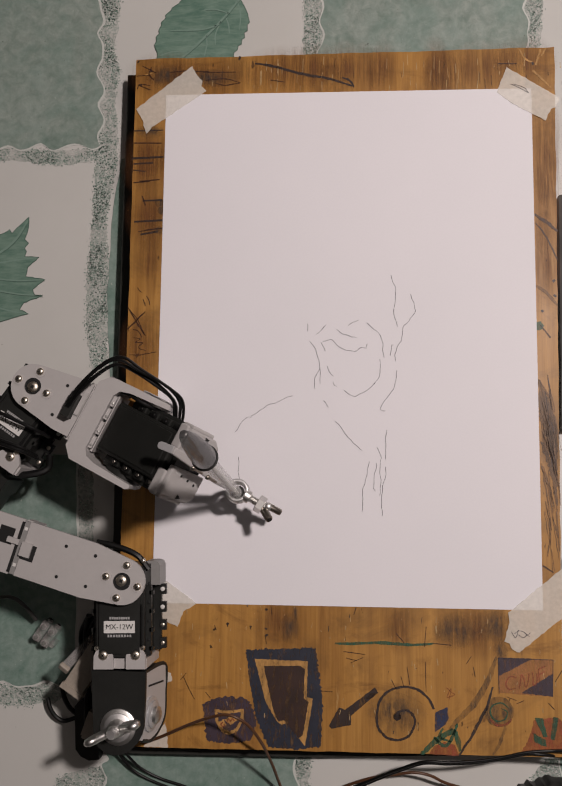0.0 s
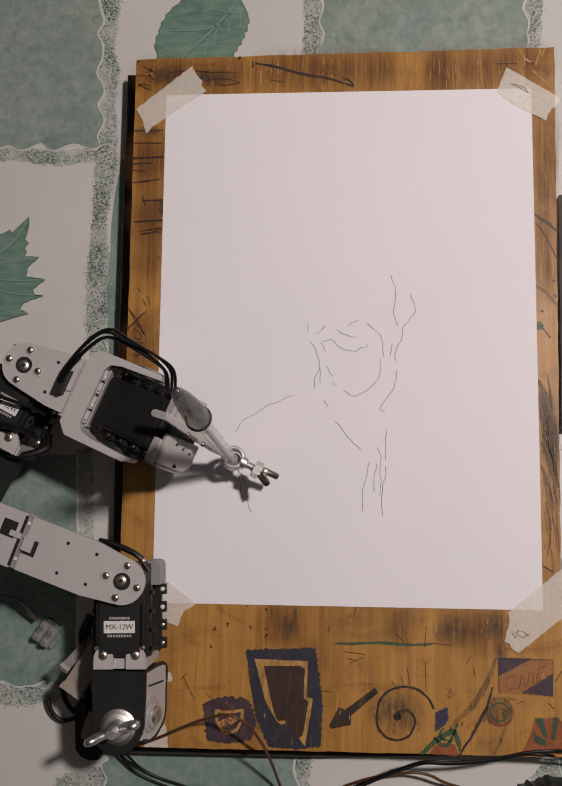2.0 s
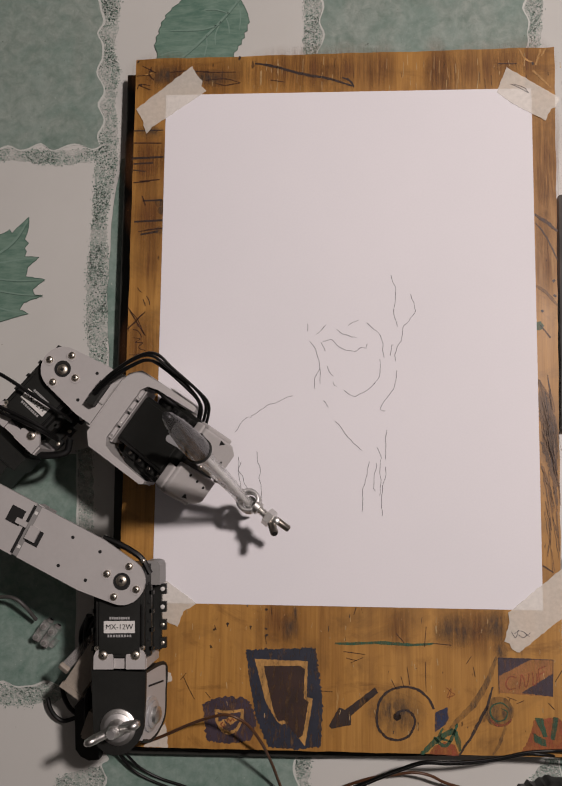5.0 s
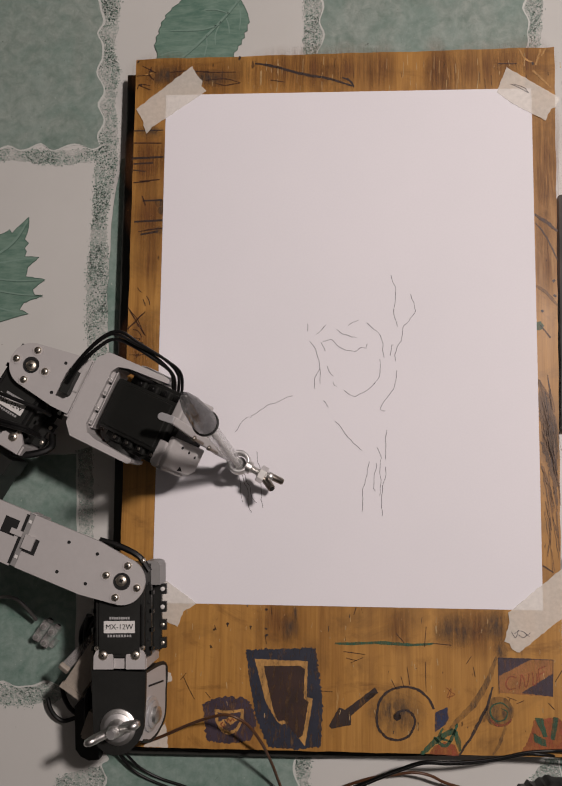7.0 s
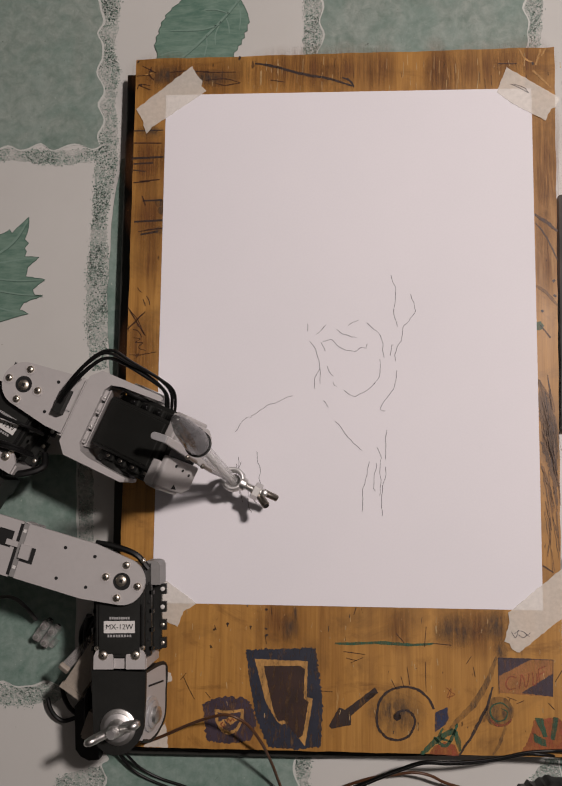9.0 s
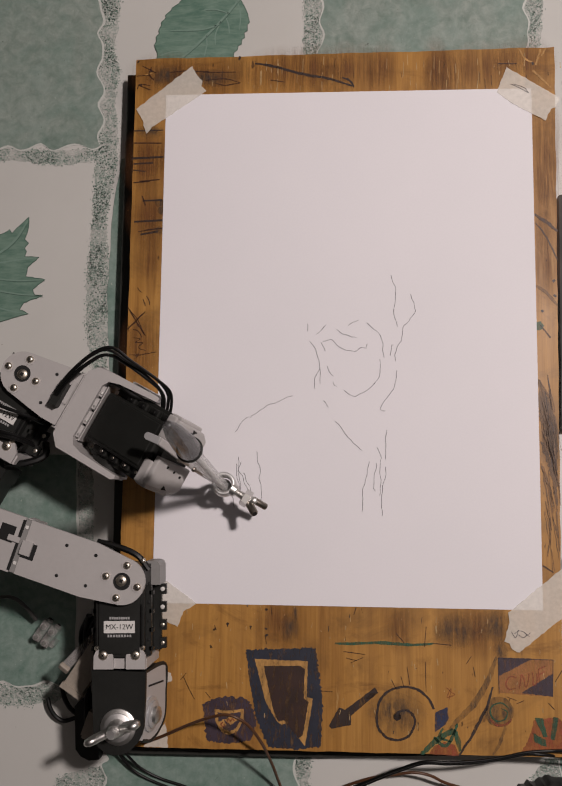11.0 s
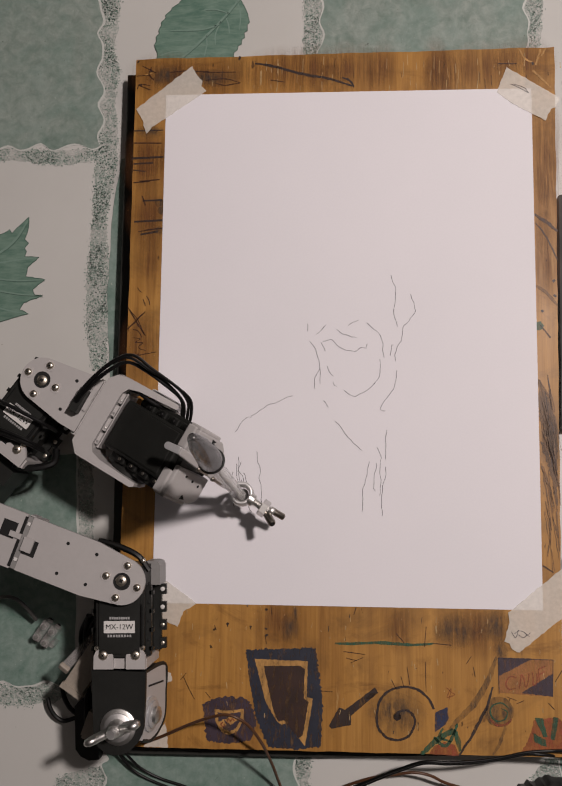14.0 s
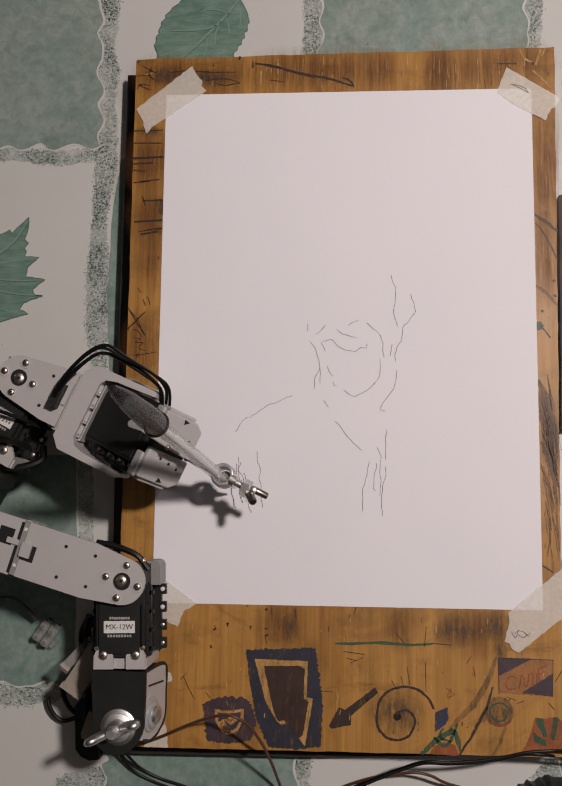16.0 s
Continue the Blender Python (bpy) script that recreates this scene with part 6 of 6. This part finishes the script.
def loose_cables():
    wire("brown_wire", [(-0.1079, -0.2211, 0.0270), (-0.0957, -0.2155, 0.0310), (-0.0805, -0.2067, 0.0420), (-0.0689, -0.2011, 0.0500), (-0.0601, -0.1987, 0.0540), (-0.0539, -0.2005, 0.0540), (-0.0481, -0.2058, 0.0500), (-0.0426, -0.2167, 0.0400), (-0.0386, -0.2307, 0.0250), (-0.0353, -0.2456, 0.0100), (-0.0310, -0.2602, 0.0015)], 0.0008, BROWN, "thin brown wire arching over the board edge")
    wire("black_cable", [(-0.1278, -0.2305, 0.0080), (-0.1241, -0.2361, 0.0060), (-0.1183, -0.2431, 0.0030), (-0.1092, -0.2482, 0.0015), (-0.0962, -0.2526, 0.0015), (-0.0747, -0.2589, 0.0015)], 0.0008, BLACK_GLOSS, "thin black cable running off the table")
    wire("black_cable", [(-0.1233, -0.2293, 0.0100), (-0.1202, -0.2344, 0.0080), (-0.1141, -0.2413, 0.0040), (-0.1041, -0.2468, 0.0018), (-0.0920, -0.2503, 0.0015), (-0.0719, -0.2562, 0.0015)], 0.0008, BLACK_GLOSS, "thin black cable running off the table")
    wire("black_cable", [(-0.0072, -0.2557, 0.0015), (0.0039, -0.2486, 0.0040), (0.0175, -0.2405, 0.0100), (0.0305, -0.2322, 0.0200), (0.0418, -0.2264, 0.0270), (0.0549, -0.2262, 0.0275), (0.0693, -0.2250, 0.0275), (0.0822, -0.2227, 0.0280), (0.0951, -0.2195, 0.0290), (0.1080, -0.2183, 0.0290), (0.1212, -0.2189, 0.0275), (0.1465, -0.2292, 0.0020)], 0.0008, BLACK_GLOSS, "black cable looping along the lower board edge")
    wire("black_cable", [(-0.0061, -0.2567, 0.0015), (0.0056, -0.2494, 0.0030), (0.0181, -0.2419, 0.0080), (0.0311, -0.2335, 0.0180), (0.0421, -0.2273, 0.0265), (0.0551, -0.2273, 0.0262), (0.0695, -0.2261, 0.0263), (0.0825, -0.2239, 0.0263), (0.0954, -0.2208, 0.0270), (0.1059, -0.2211, 0.0265), (0.1165, -0.2242, 0.0200), (0.1383, -0.2334, 0.0020)], 0.0008, BLACK_GLOSS, "black cable looping along the lower board edge")
    wire("brown_wire", [(-0.0128, -0.2542, 0.0015), (0.0011, -0.2474, 0.0030), (0.0148, -0.2412, 0.0080), (0.0283, -0.2377, 0.0120), (0.0376, -0.2358, 0.0140), (0.0466, -0.2374, 0.0130), (0.0558, -0.2426, 0.0080), (0.0702, -0.2477, 0.0020), (0.0838, -0.2511, 0.0015)], 0.0008, BROWN, "brown wire lying on the tablecloth")
    wire("grey_wire", [(-0.2068, -0.1500, 0.0100), (-0.1951, -0.1468, 0.0140), (-0.1870, -0.1473, 0.0160), (-0.1811, -0.1524, 0.0140), (-0.1770, -0.1599, 0.0080)], 0.0011, WIRE_GREY, "dark grey wire running into the terminal block")
    wire("black_cable", [(-0.1690, -0.2037, 0.0060), (-0.1673, -0.2092, 0.0060), (-0.1639, -0.2143, 0.0050), (-0.1595, -0.2166, 0.0040), (-0.1534, -0.2150, 0.0030)], 0.0012, BLACK_GLOSS, "short black cable bent in the clamp's shade")
    wire("black_cable", [(-0.1596, -0.1939, 0.0120), (-0.1582, -0.2020, 0.0100), (-0.1551, -0.2084, 0.0080), (-0.1509, -0.2120, 0.0060), (-0.1442, -0.2137, 0.0050)], 0.0014, BLACK_GLOSS, "black cable curling beside the clamp")


def terminal_block():
    o = (-0.1711, -0.1677)
    t = base("terminal_block", pose(*o, 0.0004, 0, 0, -34) @ Matrix.Diagonal((0.70, 0.70, 0.74, 1)), "milky plastic screw terminal block with open ends", "terminal block")
    for k in range(2):
        x = -0.0040 + 0.0080 * k
        part("cell", box(bmesh.new(), x - 0.0036, x + 0.0036, -0.0085, 0.0085, 0.0, 0.0110), MILKY, t, bevel=0.0008)
        for y in (-0.0052, 0.0052):
            tube = part("screw_tube", lathe(bmesh.new(), (x, y, 0.0108), (0, 0, 1), [(0, 0.0032), (0.0040, 0.0029), (0.0041, 0.0022)], 18), MILKY, t, smooth=True)
            part("screw", lathe(bmesh.new(), (x, y, 0.0146), (0, 0, 1), [(0, 0.0018), (0.0008, 0.0016)], 12), STEEL, tube)
        for s in (-1, 1):
            part("wire_mouth", lathe(bmesh.new(), (x, s * 0.0084, 0.0050), (0, s, 0), [(0, 0.0026), (0.0022, 0.0026)], 16), MILKY, t, smooth=True)
            part("wire_hole", lathe(bmesh.new(), (x, s * 0.0104, 0.0050), (0, s, 0), [(0, 0.0018), (0.0004, 0.0018)], 14), HOLE, t)
    part("bridge", box(bmesh.new(), 0.0074, 0.0110, -0.0070, -0.0010, 0.0, 0.0090), MILKY, t, bevel=0.0008)


def connectors():
    """Two beige plugs and a clear strip leaning in the shade beside the clamp."""
    p = base("cable_plug", pose(-0.1392, -0.1816, 0.0004, 0, 0, 57), "worn beige cable plug standing up beside the clamp", "plug")
    part("body", box(bmesh.new(), -0.0120, 0.0138, -0.0058, 0.0058, 0.0260, 0.0360), BEIGE, p, bevel=0.0015)
    part("mouth", box(bmesh.new(), -0.0148, -0.0118, -0.0066, 0.0066, 0.0262, 0.0368), BEIGE, p, bevel=0.0012)
    part("lead", cable(bmesh.new(), [(0.0060, 0, 0.0), (0.0070, 0.001, 0.018), (0.0110, 0, 0.025), (0.0130, 0, 0.0310)], 0.0030, 10), BLACK, p, "stiff black lead", smooth=True)
    q = base("cable_plug", pose(-0.1350, -0.2105, 0.0094, 0, 0, 72), "small beige cable plug standing on the black shade block", "plug")
    part("body", box(bmesh.new(), -0.0068, 0.0062, -0.0040, 0.0040, 0.0180, 0.0255), BEIGE, q, bevel=0.0012)
    part("mouth", box(bmesh.new(), -0.0086, -0.0066, -0.0034, 0.0034, 0.0190, 0.0245), BEIGE, q, bevel=0.0006)
    part("lead", cable(bmesh.new(), [(0.002, 0, 0.0), (0.003, 0.0005, 0.010), (0.004, 0, 0.0185)], 0.0022, 10), BLACK, q, "stiff black lead", smooth=True)
    r = base("clear_strip", pose(-0.1425, -0.1702, 0.0004, 0, 0, 53), "narrow clear plastic strip leaning with a pale end", "plastic strip")
    lean = pose(-0.0080, 0, 0.0330, 0, 48, 0)
    for name, b, mat in (("strip", (-0.0050, 0.0400, -0.0026, 0.0026, -0.0030, 0.0), MILKY), ("end_cap", (-0.0075, -0.0048, -0.0030, 0.0030, -0.0034, 0.0004), BEIGE)):
        bm = box(bmesh.new(), *b)
        bmesh.ops.transform(bm, matrix=lean, verts=bm.verts)
        part(name, bm, mat, r, bevel=0.0006)


def shade_cables():
    """Slack black cables hanging between the arm's foot and the clamp, added to darken the shade there."""
    first = None
    for k in range(5):
        z = 0.0030 + 0.0026 * (k % 2)
        pts = ([(-0.1375, -0.1552, 0.0200), (-0.1417, -0.1655, 0.0140), (-0.1407, -0.1763, 0.0120), (-0.1382, -0.1887, 0.0120), (-0.1382, -0.2040, 0.0110), (-0.1387, -0.2146, 0.0120)])
        pts = [(x - 0.0016 * k + 0.0012 * math.sin(2.1 * k + 1.3 * i), y, h + z - 0.003) for i, (x, y, h) in enumerate(pts)]
        bm = cable(bmesh.new(), pts, 0.0014, 8, 10)
        if first is None:
            first = tagged(part("shade_cables", bm, BLACK_GLOSS, smooth=True), "slack bundle of black cables added to deepen the shade beside the clamp", "cables")
        else:
            part("cable", bm, BLACK_GLOSS, first, smooth=True)


def black_bundle():
    """A crumpled black cloth that just enters at the table's edge."""
    outline = [(0.0895, -0.2540), (0.0935, -0.2465), (0.0962, -0.2443), (0.0990, -0.2437), (0.1007, -0.2418), (0.1045, -0.2422), (0.1072, -0.2402), (0.1122, -0.2390), (0.1165, -0.2399), (0.1225, -0.2392), (0.1305, -0.2421), (0.1329, -0.2552)]
    pts = rough_edge(outline, 0.0015, 0.0012, 400)
    bm = bmesh.new()
    cx, cy = sum(p[0] for p in pts) / len(pts), sum(p[1] for p in pts) / len(pts)
    rings = []
    for s, h in ((1.0, 0.0004), (0.93, 0.006), (0.80, 0.010), (0.5, 0.012), (0.2, 0.0125)):
        rings.append([bm.verts.new((cx + (x - cx) * s, cy + (y - cy) * s, h * (1 + 0.35 * noise.noise(Vector((x * s, y * s, h)) * 160)))) for x, y in pts])
    n = len(pts)
    for a, b in zip(rings, rings[1:]):
        for i in range(n):
            bm.faces.new((a[i], a[(i + 1) % n], b[(i + 1) % n], b[i]))
    bm.faces.new(rings[-1])
    tagged(part("black_cloth", bm, BLACK, smooth=True), "crumpled black cloth on the tablecloth", "cloth")


loose_cables()
shade_cables()
terminal_block()
connectors()
black_bundle()


# ---- what moves ----
# seconds and degrees of the upper link; seconds, wrist place and degrees of the forearm; seconds and heading of the hand; seconds and lift of the pen
UPPER = [(0, 163.30), (0.5, 156.19), (1, 153.58), (1.5, 156.28), (2, 160.13), (2.5, 158.75), (2.7, 158.15), (3, 158.12), (3.5, 157.86), (4, 155.93), (4.4, 154.28), (5.1, 153.81), (5.6, 155.20), (6, 156.88), (6.5, 158.28), (7, 159.09), (7.2, 159.76), (7.5, 165.82), (8, 165.66), (8.5, 165.93), (9, 164.56), (9.4, 162.61), (10.1, 160.05), (10.6, 161.39), (11.5, 162.71), (12, 162.71), (12.5, 162.42), (13, 162.45), (13.5, 161.01), (14, 160.43), (14.2, 160.32), (14.5, 159.67), (15, 160.43), (15.5, 162.03), (16, 163.57)]
WRIST = [(0, -0.16353, -0.03191, 56.10),
         (0.5, -0.15225, -0.02426, 50.78),
         (1, -0.14743, -0.02294, 48.18),
         (1.5, -0.15730, -0.02113, 54.83),
         (2, -0.16880, -0.02068, 62.32),
         (2.5, -0.16519, -0.01956, 60.20),
         (2.7, -0.16246, -0.02049, 58.25),
         (3, -0.16244, -0.02028, 58.15),
         (3.5, -0.16087, -0.02113, 56.85),
         (4, -0.15270, -0.02372, 51.08),
         (4.4, -0.14904, -0.02292, 49.05),
         (5.1, -0.14798, -0.02267, 48.47),
         (5.6, -0.15341, -0.02159, 52.17),
         (6, -0.15874, -0.02082, 55.77),
         (6.5, -0.16204, -0.02067, 57.95),
         (7, -0.16496, -0.02071, 59.83),
         (7.2, -0.16602, -0.02148, 60.34),
         (7.5, -0.17553, -0.02842, 64.96),
         (8, -0.17560, -0.02845, 64.92),
         (8.5, -0.17404, -0.02974, 63.85),
         (9, -0.16842, -0.03091, 59.63),
         (9.4, -0.16522, -0.02918, 57.93),
         (10.1, -0.16166, -0.02624, 56.18),
         (10.6, -0.16588, -0.02576, 59.11),
         (11.5, -0.17213, -0.02432, 63.52),
         (12, -0.17343, -0.02348, 64.51),
         (12.5, -0.16728, -0.02700, 59.80),
         (13, -0.16693, -0.02698, 59.57),
         (13.5, -0.16222, -0.02799, 56.04),
         (14, -0.15869, -0.02853, 53.89),
         (14.2, -0.15894, -0.02823, 54.11),
         (14.5, -0.16035, -0.02652, 55.38),
         (15, -0.16274, -0.02640, 56.98),
         (15.5, -0.16778, -0.02565, 60.54),
         (16, -0.17119, -0.02742, 62.12)]
HEADING = [(0, -26.50), (0.5, -32.93), (1, -35.59), (1.5, -29.87), (2, -23.17), (2.5, -21.66), (2.7, -18.71), (3, -18.52), (3.5, -19.87), (4, -27.02), (4.4, -33.00), (5.1, -34.61), (5.6, -32.11), (6, -28.71), (6.5, -26.01), (7, -24.31), (7.2, -23.64), (7.5, -17.65), (8, -17.55), (8.5, -19.00), (9, -23.70), (9.4, -27.30), (10.1, -32.30), (10.6, -30.43), (11.5, -24.79), (12, -20.87), (12.5, -23.42), (13, -23.55), (13.5, -26.41), (14, -29.13), (14.2, -29.72), (14.5, -33.07), (15, -31.81), (15.5, -28.94), (16, -24.77)]
TILT = [(0, 0), (0.2, 0.68), (0.3, 6.12), (0.45, 9.52), (0.65, 8.84), (0.85, 1.36), (0.95, 0), (2.3, 0), (2.5, 9.52), (2.7, 9.52), (2.9, 0.68), (3, 0), (4.4, 0), (4.6, 8.84), (5.3, 8.84), (5.6, 0), (7, 0), (7.1, 4.76), (7.3, 9.3), (7.5, 8.6), (7.7, 1.36), (7.8, 0), (9.4, 0), (9.6, 8.84), (10.3, 8.84), (10.6, 0), (11.8, 0), (12, 6.8), (12.2, 9.8), (12.4, 4.76), (12.6, 0), (14.05, 0), (14.2, 4.76), (14.4, 10.2), (14.6, 10.2), (14.8, 0.68), (14.9, 0), (15.8, 0), (16, 10.2)]


def at_time(rows, t):
    """A smooth value between rows."""
    for a, b in zip(rows, rows[1:]):
        if a[0] <= t <= b[0]:
            k = (t - a[0]) / (b[0] - a[0])
            return [u + (v - u) * k for u, v in zip(a[1:], b[1:])]
    return list(rows[-1][1:])


def motions():
    z0 = 0.0
    walk(LINK_A, [(t, in_arm(pose(*SHOULDER, z0, 0, 0, a))) for t, a in UPPER])
    walk(LINK_B, [(t, in_arm(pose(x, y, z0, 0, 0, a))) for t, x, y, a in WRIST])
    def hand_at(t):
        x, y, a = at_time(WRIST, t)
        return pose(x, y, z0, 0, 0, at_time(HEADING, t)[0])
    walk(HAND, [(t, in_arm(hand_at(t))) for t, a in HEADING])
    times = sorted({t for t, *r in HEADING} | {t for t, p in TILT})
    tilted = [(t, hand_at(t) @ pose(*TILT_AXIS) @ pose(0, 0, 0, 0, -at_time(TILT, t)[0], 0)) for t in times]
    walk(TILTER, [(t, in_arm(m)) for t, m in tilted])
    walk(PEN, tilted)
    for t, ob in STROKE_BITS:
        under, over = pose(0, 0, PAPER_Z - 0.00015), pose(0, 0, PAPER_Z + 0.0001)
        walk(ob, [(0.0, under), (t - 0.07, under), (t, over), (16.0, over)])


motions()
